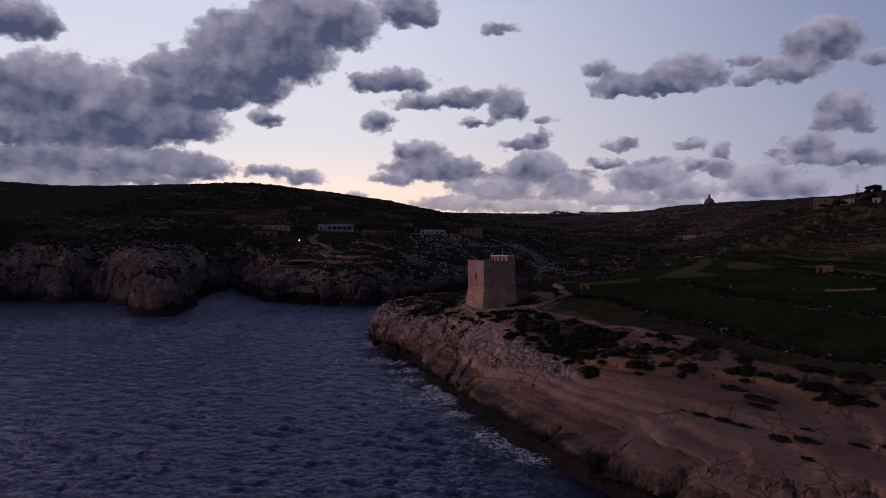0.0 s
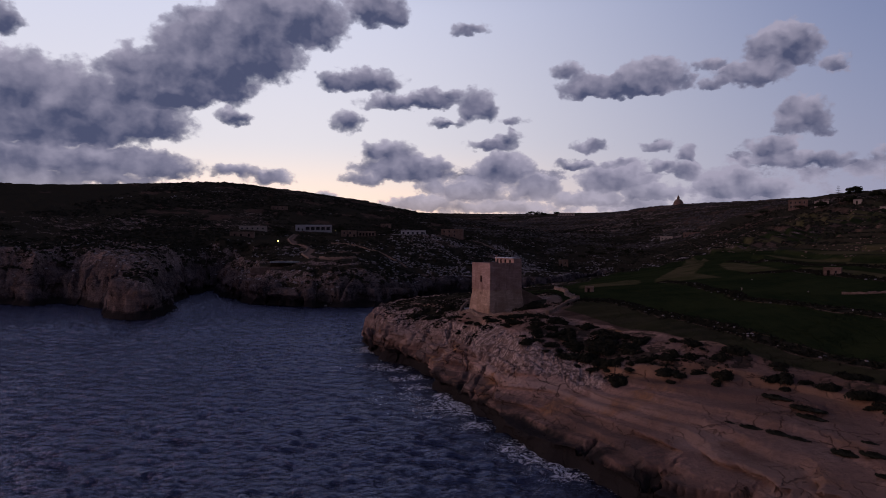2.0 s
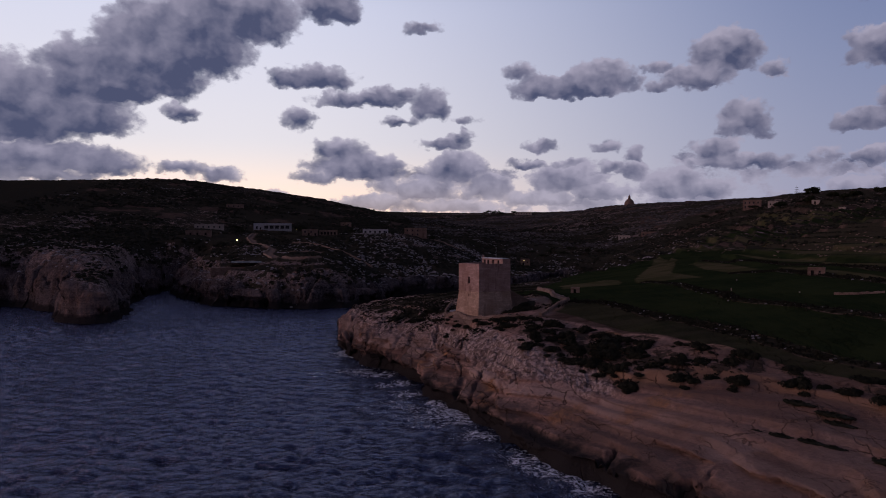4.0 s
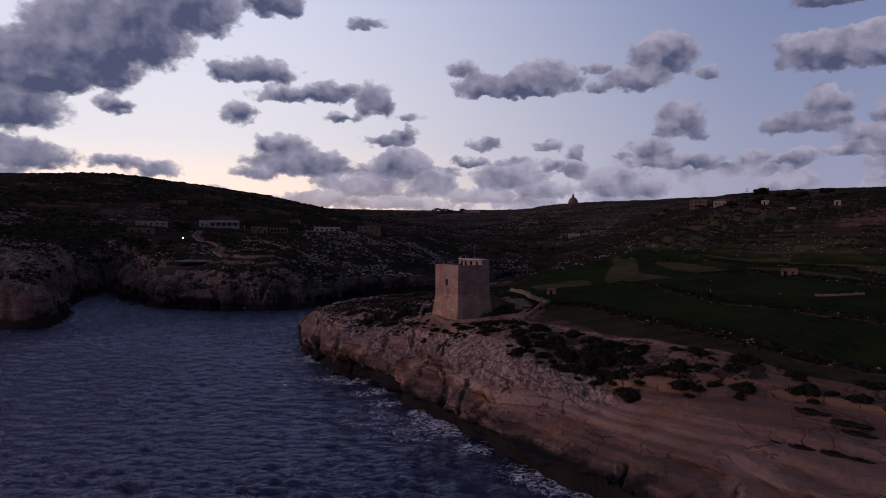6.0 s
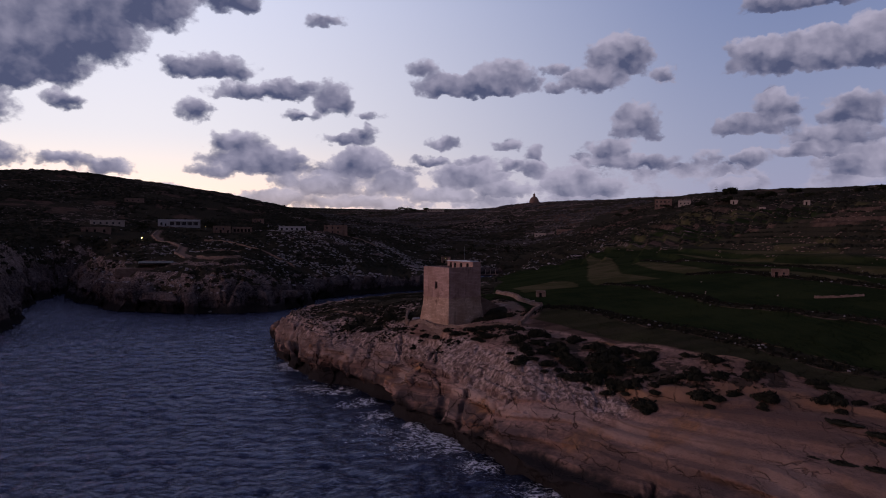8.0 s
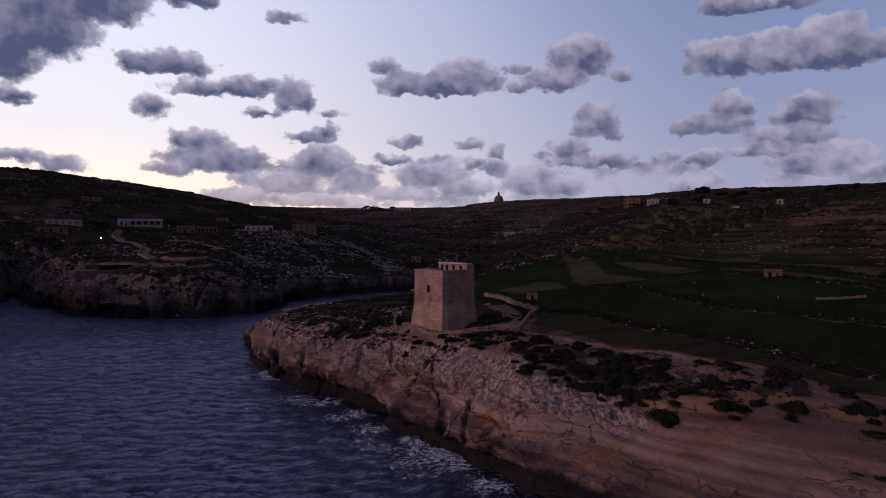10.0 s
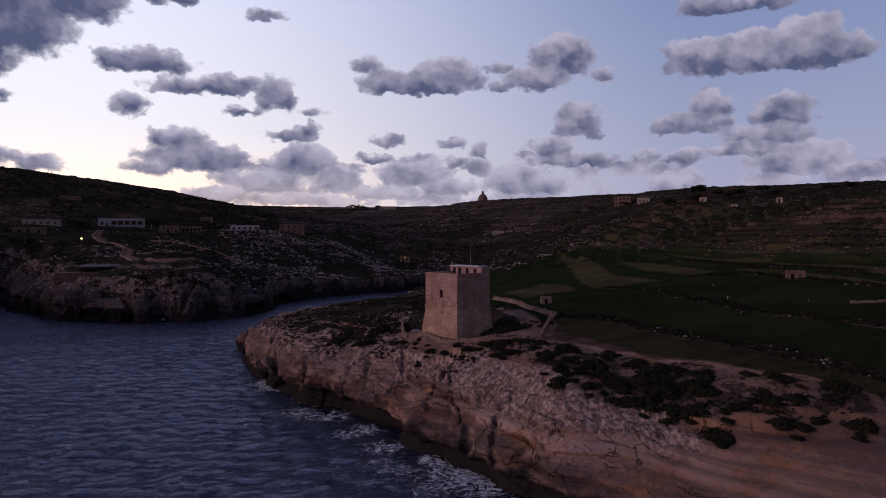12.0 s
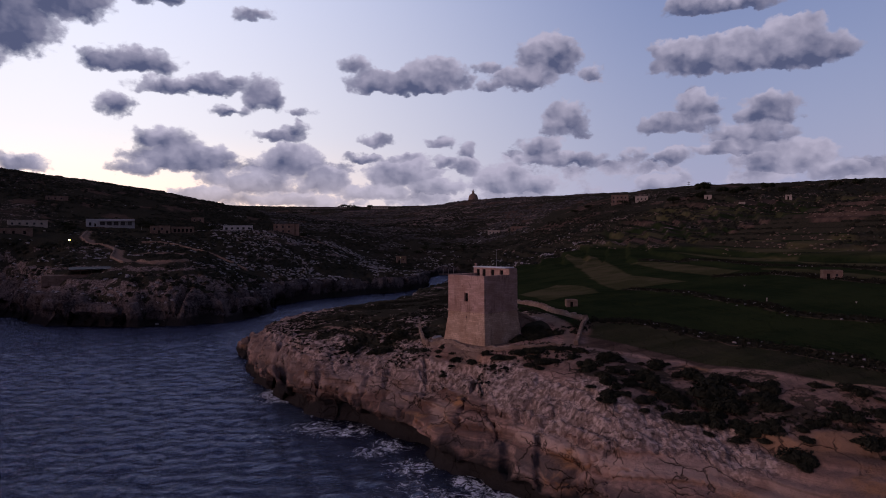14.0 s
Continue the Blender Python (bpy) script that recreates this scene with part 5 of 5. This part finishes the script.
# low scrub and loose stone on the point
px_, py_, pz_ = scatter(16000, (-28, 126, 60, 300), 41, lambda x, y, z, d: (d > 5) & (z > 10.5) & (inside_distance(x, y, FIELD) < 0) & (inside_distance(x, y, SOIL) < 1) & (np.maximum(abs(x - 14), abs(y - 196)) > 9)
                        & (fbm(x, y, 10, 3, 111) + 0.35 * step(y, 200, 215) - 0.05 * step(inside_distance(x, y, KARST), -1, 1) > 0.2))
stuff_leaves("low_scrub", px_, py_, pz_, gen.uniform(0.18, 0.55, len(px_)), LEAF, "low dark scrub between karst rocks", "scrub", 42)
# hedges and stones along the field scarps


def along(line, count, spread, seed):
    g = np.random.default_rng(seed)
    seg = g.integers(0, len(line) - 1, count)
    t = g.uniform(0, 1, count)
    a, b = np.array(line, float)[seg], np.array(line, float)[seg + 1]
    p = a + (b - a) * t[:, None] + g.normal(0, spread, (count, 2))
    return p[:, 0], p[:, 1], ground_height(p[:, 0], p[:, 1])[0]


for n, line in enumerate(SCARPS):
    hx, hy, hz = along(line, 700, 1.1, 50 + n)
    stuff_leaves("hedge_scrub", hx, hy, hz, gen.uniform(0.25, 0.8, len(hx)), LEAF, "dark hedge scrub along a field scarp", "scrub", 60 + n)
    hx, hy, hz = along(line, 60, 1.0, 70 + n)
    stuff_cloud("field_stones", hx, hy, hz, gen.uniform(0.12, 0.4, len(hx)), PALE_ROCK, "loose pale stones along a field scarp", "rocks", 80 + n, 0.6)

# ---- buildings ----
DUSTY_STONE = masonry("hillside_stone", (0.20, 0.130, 0.10), (0.30, 0.205, 0.165), 0.3, 0.7, 0.4)


def building(name, label, x, y, turn, wide, deep, high, mat, openings, parapet=0.5, roof=None, sink=1.5, drop=0.0):
    """A flat-roofed house. openings: along the front from the left end, bottom, width, height, and 'w' or 'd'."""
    ob = new(name)
    z = min(ground_at(x, y), ground_at(x + 4, y), ground_at(x - 4, y)) - drop
    ob.matrix_world = pose(x, y, z, 0, 0, turn)
    bm = bmesh.new()
    t = 0.4
    front = -deep / 2
    holes = sorted((o[0] + o[2] / 2 - wide / 2, o[2] / 2, o[1], o[1] + o[3]) for o in openings)
    at = -wide / 2
    columns = {}
    for c, half, lo, hi in holes:
        columns.setdefault((round(c, 2), half), []).append((lo, hi))
    for (c, half), stack in sorted(columns.items()):
        box(bm, at, front, -sink, c - half, front + t, high)
        low = -sink
        for lo, hi in sorted(stack):
            box(bm, c - half, front, low, c + half, front + t, lo)
            low = hi
        box(bm, c - half, front, low, c + half, front + t, high)
        at = c + half
    box(bm, at, front, -sink, wide / 2, front + t, high)
    box(bm, -wide / 2, front + t, -sink, -wide / 2 + t, -front, high)
    box(bm, wide / 2 - t, front + t, -sink, wide / 2, -front, high)
    box(bm, -wide / 2 + t, -front - t, -sink, wide / 2 - t, -front, high)
    part("wall", bm, mat, ob)
    bm = bmesh.new()
    box(bm, -wide / 2 + t, front + t, high - parapet - 0.25, wide / 2 - t, -front - t, high - parapet)
    part("roof", bm, roof or SLAB, ob)
    for o in openings:
        c = o[0] + o[2] / 2 - wide / 2
        bm = bmesh.new()
        box(bm, c - o[2] / 2, front + 0.22, o[1], c + o[2] / 2, front + 0.27, o[1] + o[3])
        # a door is a plain near-black sheet in place of the shade indoors
        pane = part("door" if o[4] == "d" else "window", bm, UNLIT_SHEET if o[4] == "d" else GLASS, ob)
        if o[4] == "w":
            bm = bmesh.new()
            box(bm, c - o[2] / 2 - 0.08, front - 0.07, o[1] - 0.12, c + o[2] / 2 + 0.08, front + 0.2, o[1])
            part("window_sill", bm, mat, pane)
    return tagged(ob, label, "building", "hillside buildings")


def windows(n, start, pitch, sill, w, h):
    return [(start + k * pitch, sill, w, h, "w") for k in range(n)]


# the hamlet across the creek
villa = building("house", "long white modern villa with wide dark windows", -101, 640, 8, 33, 11, 5.6, WHITE,
                 windows(5, 9.0, 4.6, 0.8, 3.6, 2.8) + [(2.0, 0.6, 1.6, 2.4, "w"), (5.5, 0.0, 1.1, 2.2, "d")])
bm = bmesh.new()
box(bm, -8.0, -8.2, 3.9, 16.5, -5.5, 4.25, 0.04)
part("veranda_roof", bm, WHITE, villa)
for k in range(6):
    bm = bmesh.new()
    box(bm, -7.6 + k * 4.7, -8.0, -1.0, -7.3 + k * 4.7, -7.7, 3.9)
    part("veranda_post", bm, WHITE, villa)
building("house", "old two-part stone farmhouse with dark openings", -64, 590, 4, 13, 9, 5.6, DUSTY_STONE,
         windows(2, 2.0, 5.0, 2.6, 1.2, 1.5) + [(5.0, 0.0, 1.3, 2.3, "d"), (10.2, 0.2, 1.4, 2.0, "d")])
building("house", "low stone outbuilding with a row of dark openings", -49, 592, 4, 15, 8, 4.2, DUSTY_STONE,
         [(1.2 + 2.7 * k, 0.3, 1.6, 2.3, "d") for k in range(5)])
building("house", "low white rendered bungalow on the hillside", -9, 622, -4, 22, 10, 4.0, WHITE,
         windows(5, 1.5, 4.2, 0.9, 1.8, 1.6) + [(20.3, 0.0, 1.1, 2.2, "d")])
building("house", "two-storey brown stone house with small windows", 25, 598, -6, 19, 10, 7.6, DUSTY_STONE,
         windows(4, 2.0, 4.4, 4.6, 1.1, 1.5) + windows(3, 2.0, 4.4, 1.2, 1.1, 1.5) + [(15.2, 0.0, 1.2, 2.3, "d")])
building("house", "low plastered farmhouse among dark scrub", -151, 616, 14, 24, 8, 4.0, CREAM, windows(5, 2.0, 4.4, 1.0, 1.3, 1.4))
building("house", "ruined low stone farmhouse", -148, 566, 10, 19, 8, 4.3, DUSTY_STONE, [(3.0, 0.0, 1.4, 2.4, "d"), (8.0, 0.6, 1.4, 1.8, "d"), (14.0, 0.3, 1.5, 2.2, "d")])
building("farmhouse", "small stone farmhouse high on the hill", -158, 770, 8, 18, 7, 4.0, DUSTY_STONE, windows(3, 2.0, 5.0, 1.0, 1.2, 1.3))
building("farmhouse", "small stone farmhouse behind the hamlet", -38, 730, 0, 11, 7, 4.0, DUSTY_STONE, windows(2, 2.0, 5.0, 1.0, 1.2, 1.3))
building("farmhouse", "small pale farmhouse in the valley", 291, 800, -22, 14, 8, 4.8, CREAM, windows(3, 2.0, 4.2, 1.0, 1.3, 1.5), drop=0.5)
building("farmhouse", "brown stone farmhouse in the valley", 308, 768, -22, 18, 8, 5.2, DUSTY_STONE, windows(4, 2.0, 4.2, 1.2, 1.2, 1.4), drop=0.5)
building("boathouse", "small stone boathouse at the head of the creek", 141, 680, -10, 9, 7, 6.5, DUSTY_STONE, [(1.5, 0.0, 2.0, 2.6, "d"), (5.5, 2.5, 1.2, 1.4, "w")])
building("town_house", "square stone house on the ridge", 372, 664, -33, 17, 11, 9.5, DUSTY_STONE,
         windows(4, 1.8, 3.9, 5.6, 1.2, 1.8) + windows(4, 1.8, 3.9, 1.6, 1.2, 1.8))
building("town_house", "low pale house on the ridge", 381, 640, -33, 12, 9, 5.2, CREAM, windows(3, 1.8, 3.6, 1.4, 1.2, 1.6))
building("farm_store", "small pale farm store under the ridge", 251, 372, -42, 3.4, 3.0, 2.9, CREAM, [(1.2, 0.0, 0.9, 2.0, "d")])
building("farm_store", "small plastered farm store under the ridge", 262, 350, -46, 3.2, 3.0, 2.8, CREAM, [(1.0, 0.0, 0.9, 2.0, "d")])
building("farm_store", "pale farm store below the ridge trees", 266, 416, -42, 4.6, 4.0, 3.0, CREAM, [(1.5, 0.0, 0.9, 2.0, "d")])
building("farmhouse", "long low farmhouse on the ridge skyline", 285, 1300, -14, 32, 10, 5.5, CREAM, windows(6, 2.0, 5.0, 1.2, 1.4, 1.6))
building("hut", "pale square stone field hut in green fields", 110.5, 196, -38, 4.4, 3.4, 2.5, DUSTY_STONE, [(0.8, 0.0, 0.8, 1.7, "d"), (2.8, 1.0, 0.5, 0.6, "w")], 0.25)
building("hut", "small tumbledown stone hut beside a field wall", 44.5, 212.5, -18, 2.6, 2.4, 1.9, RUBBLE, [(0.8, 0.0, 0.7, 1.4, "d")], 0.2)


def battery():
    """The old terrace with a dark lean-to roof, low over the far shore."""
    ob = new("shelter")
    x, y = -88, 428
    ob.matrix_world = pose(x, y, ground_at(x, y) - 1.6, 0, 0, 8)
    bm = bmesh.new()
    box(bm, -20, -5, -4, 15, 5, 0.9, 0.1)
    part("terrace", bm, DUSTY_STONE, ob)
    bm = bmesh.new()
    rings(bm, [[(-9, -4.5, 3.3), (14, -4.5, 3.3), (14, 4.5, 4.1), (-9, 4.5, 4.1)], [(-9, -4.5, 3.5), (14, -4.5, 3.5), (14, 4.5, 4.3), (-9, 4.5, 4.3)]])
    part("roof", bm, DARK_ROOF, ob, "dark flat sheet roof")
    for k in range(6):
        bm = bmesh.new()
        box(bm, -8.8 + k * 4.5, -4.3, 0.9, -8.5 + k * 4.5, -4.0, 3.35)
        part("post", bm, WOOD, ob)
    bm = bmesh.new()
    box(bm, -9, 4.1, 0.9, 14, 4.5, 4.1)
    part("back_wall", bm, DUSTY_STONE, ob)
    tagged(ob, "stone terrace with a dark sheet roof on posts", "shelter")


battery()


def church():
    ob = new("domed_church")
    ob.matrix_world = pose(1017, 2593, 131, 0, 0, -22)

    def drum(loops, sides=24):
        b = bmesh.new()
        rings(b, [[(r * math.cos(2 * math.pi * k / sides), r * math.sin(2 * math.pi * k / sides), z) for k in range(sides)] for r, z in loops])
        return b
    bm = bmesh.new()
    box(bm, -26, -22, -30, 26, 22, 22)
    part("nave", bm, DUSTY_STONE, ob)
    part("drum", drum([(20, 20), (20, 38), (21, 38.5), (21, 40)]), DUSTY_STONE, ob)
    part("dome", drum([(19.5 * math.cos(a), 40 + 25.5 * math.sin(a)) for a in [math.pi / 2 * k / 9 for k in range(9)]]), DUSTY_STONE, ob)
    lantern = part("lantern", drum([(4.6, 64), (4.6, 71), (5.4, 71.5), (4.2, 73), (1.6, 77), (0.5, 79)], 12), DUSTY_STONE, ob)
    bm = bmesh.new()
    box(bm, -0.35, -0.35, 76.5, 0.35, 0.35, 83)
    box(bm, -1.6, -0.35, 79.4, 1.6, 0.35, 80.1)
    part("cross", bm, STEEL, lantern)
    for k in range(16):
        a = 2 * math.pi * (k + 0.5) / 16
        bm = bmesh.new()
        box(bm, -1.1, -0.3, 26, 1.1, 0.3, 38)
        bmesh.ops.transform(bm, matrix=Matrix.Rotation(a, 4, "Z") @ Matrix.Translation((0, -20.0, 0)), verts=bm.verts)
        part("window", bm, GLASS, ob)
    tagged(ob, "large domed stone church on the skyline", "church")


church()

# ---- trees on the ridges and in the valley ----


def tree(x, y, high, spread, seed, label, leaves=900, leaf=0.34):
    rng = random.Random(seed)
    ob = new("tree")
    ob.matrix_world = pose(x, y, ground_at(x, y) - 0.3)
    bm = bmesh.new()
    tube(bm, 0, 0, 0, high * 0.55, 0.045 * high, 0.022 * high, 8)
    part("trunk", bm, WOOD, ob)
    verts, faces = [], []
    for k in range(7):
        a = k * 2.4 + rng.uniform(-0.4, 0.4)
        r = spread * rng.uniform(0.15, 0.62)
        tip = Vector((r * math.cos(a), r * math.sin(a), high * rng.uniform(0.55, 0.85)))
        b = bmesh.new()
        start = Vector((0, 0, high * rng.uniform(0.28, 0.5)))
        q = (tip - start)
        tube(b, 0, 0, 0, q.length, 0.018 * high, 0.007 * high, 6)
        bmesh.ops.transform(b, matrix=Matrix.Translation(start) @ q.to_track_quat("Z", "Y").to_matrix().to_4x4(), verts=b.verts)
        part("limb", b, WOOD, ob)
        v, f = clump_faces(rng, tip - Vector((0, 0, spread * 0.15)), spread * rng.uniform(0.36, 0.55), leaves // 7, leaf, 0.8)
        faces += [tuple(i + len(verts) for i in q4) for q4 in f]
        verts += v
    crown = new("crown", leaf_mesh("crown", verts, faces, TREE_LEAF))
    crown.parent = ob
    return tagged(ob, label, "tree", "far trees")


def norfolk_pine(x, y, high, seed):
    rng = random.Random(seed)
    ob = new("conifer")
    ob.matrix_world = pose(x, y, ground_at(x, y) - 0.3)
    bm = bmesh.new()
    tube(bm, 0, 0, 0, high, 0.2, 0.03, 8)
    part("trunk", bm, WOOD, ob)
    verts, faces = [], []
    for tier in range(9):
        z = high * (0.22 + 0.085 * tier)
        reach = high * 0.26 * (1 - tier / 10.5)
        for k in range(6):
            a = k * math.pi / 3 + tier * 0.4
            for j in range(7):
                r = reach * (j + 1) / 7
                c = Vector((r * math.cos(a), r * math.sin(a), z + 0.05 * r))
                s = 0.55 * (1.2 - j / 9)
                n = len(verts)
                u, w = Vector((math.cos(a), math.sin(a), 0.1)), Vector((-math.sin(a), math.cos(a), rng.uniform(-0.3, 0.3)))
                verts += [c - u * s, c + w * s, c + u * s, c - w * s]
                faces.append((n, n + 1, n + 2, n + 3))
    crown = new("crown", leaf_mesh("crown", verts, faces, TREE_LEAF))
    crown.parent = ob
    tagged(ob, "tall tiered conifer on the ridge skyline", "tree", "far trees")


norfolk_pine(261, 428, 13.5, 3)
for n, (tx_, ty_, th_, ts_) in enumerate([(268, 422, 9.5, 6.5), (264, 420, 6.0, 4.6), (276, 414, 5.0, 4.0), (285, 406, 6.0, 4.6), (280, 408, 4.2, 3.6), (295, 396, 5.6, 4.8),
                                          (301, 390, 4.0, 3.6), (327, 360, 5.0, 4.2), (318, 368, 4.6, 4.4), (252, 432, 5.5, 5.0)]):
    tree(tx_, ty_, th_, ts_, 200 + n, "dark broad-leaved tree on the ridge skyline", 1500, 0.7)
for n, (tx_, ty_, th_, ts_) in enumerate([(216, 1300, 9, 11), (230, 1302, 8, 12), (243, 1303, 6, 8), (266, 1300, 9, 6), (150, 1240, 5, 5), (120, 1230, 5, 6)]):
    tree(tx_, ty_, th_, ts_, 230 + n, "dark tree on the far skyline", 500, 0.9)
for n, (tx_, ty_, th_, ts_) in enumerate([(165, 700, 8, 7), (176, 712, 9, 8), (188, 705, 8, 8), (200, 716, 9, 8), (155, 716, 7, 7), (212, 702, 7, 7), (183, 728, 8, 8), (222, 690, 6, 6),
                                          (-78, 650, 6, 6), (-72, 606, 6, 5), (-30, 632, 5, 5), (40, 612, 5, 5), (-128, 622, 5, 6), (-122, 600, 4, 5), (350, 690, 7, 8), (340, 700, 6, 7), (360, 640, 7, 8)]):
    tree(tx_, ty_, th_, ts_, 260 + n, "dark broad-leaved tree in a valley hollow", 420, 0.5)

# ---- small things ----


def lamp_post(x, y, high, glow, label):
    ob = new("street_lamp")
    ob.matrix_world = pose(x, y, ground_at(x, y))
    bm = bmesh.new()
    tube(bm, 0, 0, 0, high, 0.09, 0.06)
    box(bm, -0.05, -0.9, high - 0.08, 0.05, 0.0, high)
    part("pole", bm, STEEL, ob)
    bm = bmesh.new()
    geo = bmesh.ops.create_icosphere(bm, subdivisions=2, radius=glow)
    for v in geo["verts"]:
        v.co = Vector((v.co.x, v.co.y * 1.3 - 0.8, v.co.z * 0.7 + high - 0.1))
    part("lamp_head", bm, LAMP_GLOW, ob, "glowing yellow lamp")
    return tagged(ob, label, "street lamp", "lit lamps")


lamp_post(-112, 530, max(2.0, 34.0 - ground_at(-112, 530)), 0.55, "lit yellow street lamp beside the hillside lane")
lamp_post(-78, 618, 4.0, 0.2, "small lit lamp by the villa")
lamp_post(138, 672, 6.0, 0.22, "small lit lamp at the creek head")


def boat():
    """A small white boat lying keel up in the tower yard."""
    ob = new("rowing_boat")
    ob.matrix_world = pose(6.6, 204.0, ground_at(6.6, 204.0) + 0.02, 0, 0, 25)
    bm = bmesh.new()
    loops = []
    for k in range(9):
        u = -1 + k / 4
        w = 0.62 * math.sqrt(max(0.04, 1 - u * u * 0.96))
        h = 0.42 - 0.1 * u * u
        loops.append([(1.3 * u, w * math.cos(a), h * math.sin(a)) for a in [math.pi * j / 8 for j in range(9)]])
    rings(bm, loops)
    part("hull", bm, WHITE, ob)
    bm = bmesh.new()
    box(bm, -1.2, -0.04, 0.38, 1.2, 0.04, 0.47, 0.01)
    part("keel", bm, WHITE, ob)
    tagged(ob, "small white rowing boat lying keel up by the wall", "boat")


boat()


def quay():
    ob = new("quay")
    ob.matrix_world = pose(178, 648, 0, 0, 0, -14)
    bm = bmesh.new()
    box(bm, -16, -3, -2, 16, 3, 1.1, 0.1)
    part("deck", bm, DUSTY_STONE, ob)
    tagged(ob, "low stone quay at the head of the creek", "quay")
    for k in range(4):
        post = new("mooring_post")
        post.matrix_world = pose(167 + k * 4.6, 650 - k * 1.1, 1.1)
        bm = bmesh.new()
        tube(bm, 0, 0, 0, 4.2, 0.28, 0.22)
        part("shaft", bm, CREAM, post)
        bm = bmesh.new()
        tube(bm, 0, 0, 4.2, 4.5, 0.34, 0.30)
        part("cap", bm, CREAM, post)
        tagged(post, "white painted post on the quay", "post", "posts on the quay")
    b = new("moored_boat")
    b.matrix_world = pose(190, 636, 0.05, 0, 0, 20)
    bm = bmesh.new()
    rings(bm, [[(-3.0 * s, -0.9 * s, z), (1.6 * s, -1.0 * s, z), (3.4 * s, 0, z + 0.2), (1.6 * s, 1.0 * s, z), (-3.0 * s, 0.9 * s, z)] for s, z in ((0.75, -0.3), (1.0, 0.7))])
    part("hull", bm, WHITE, b)
    bm = bmesh.new()
    box(bm, -1.4, -0.6, 0.7, 0.4, 0.6, 1.7, 0.15)
    part("cabin", bm, WHITE, b)
    tagged(b, "small white motor boat moored by the quay", "boat")


quay()


def marker(x, y, high, label):
    ob = new("field_marker")
    ob.matrix_world = pose(x, y, ground_at(x, y) - 0.1)
    bm = bmesh.new()
    tube(bm, 0, 0, 0, high, 0.13, 0.10)
    part("shaft", bm, CREAM, ob)
    bm = bmesh.new()
    box(bm, -0.15, -0.15, high, 0.15, 0.15, high + 0.1, 0.02)
    part("cap", bm, CREAM, ob)
    tagged(ob, label, "marker", "pale field markers")


marker(79, 186, 0.7, "short pale stone marker standing in a green field")
marker(89, 172, 0.3, "low pale stone marker standing in a green field")
marker(92, 206, 0.25, "low pale stone marker beside a field scarp")
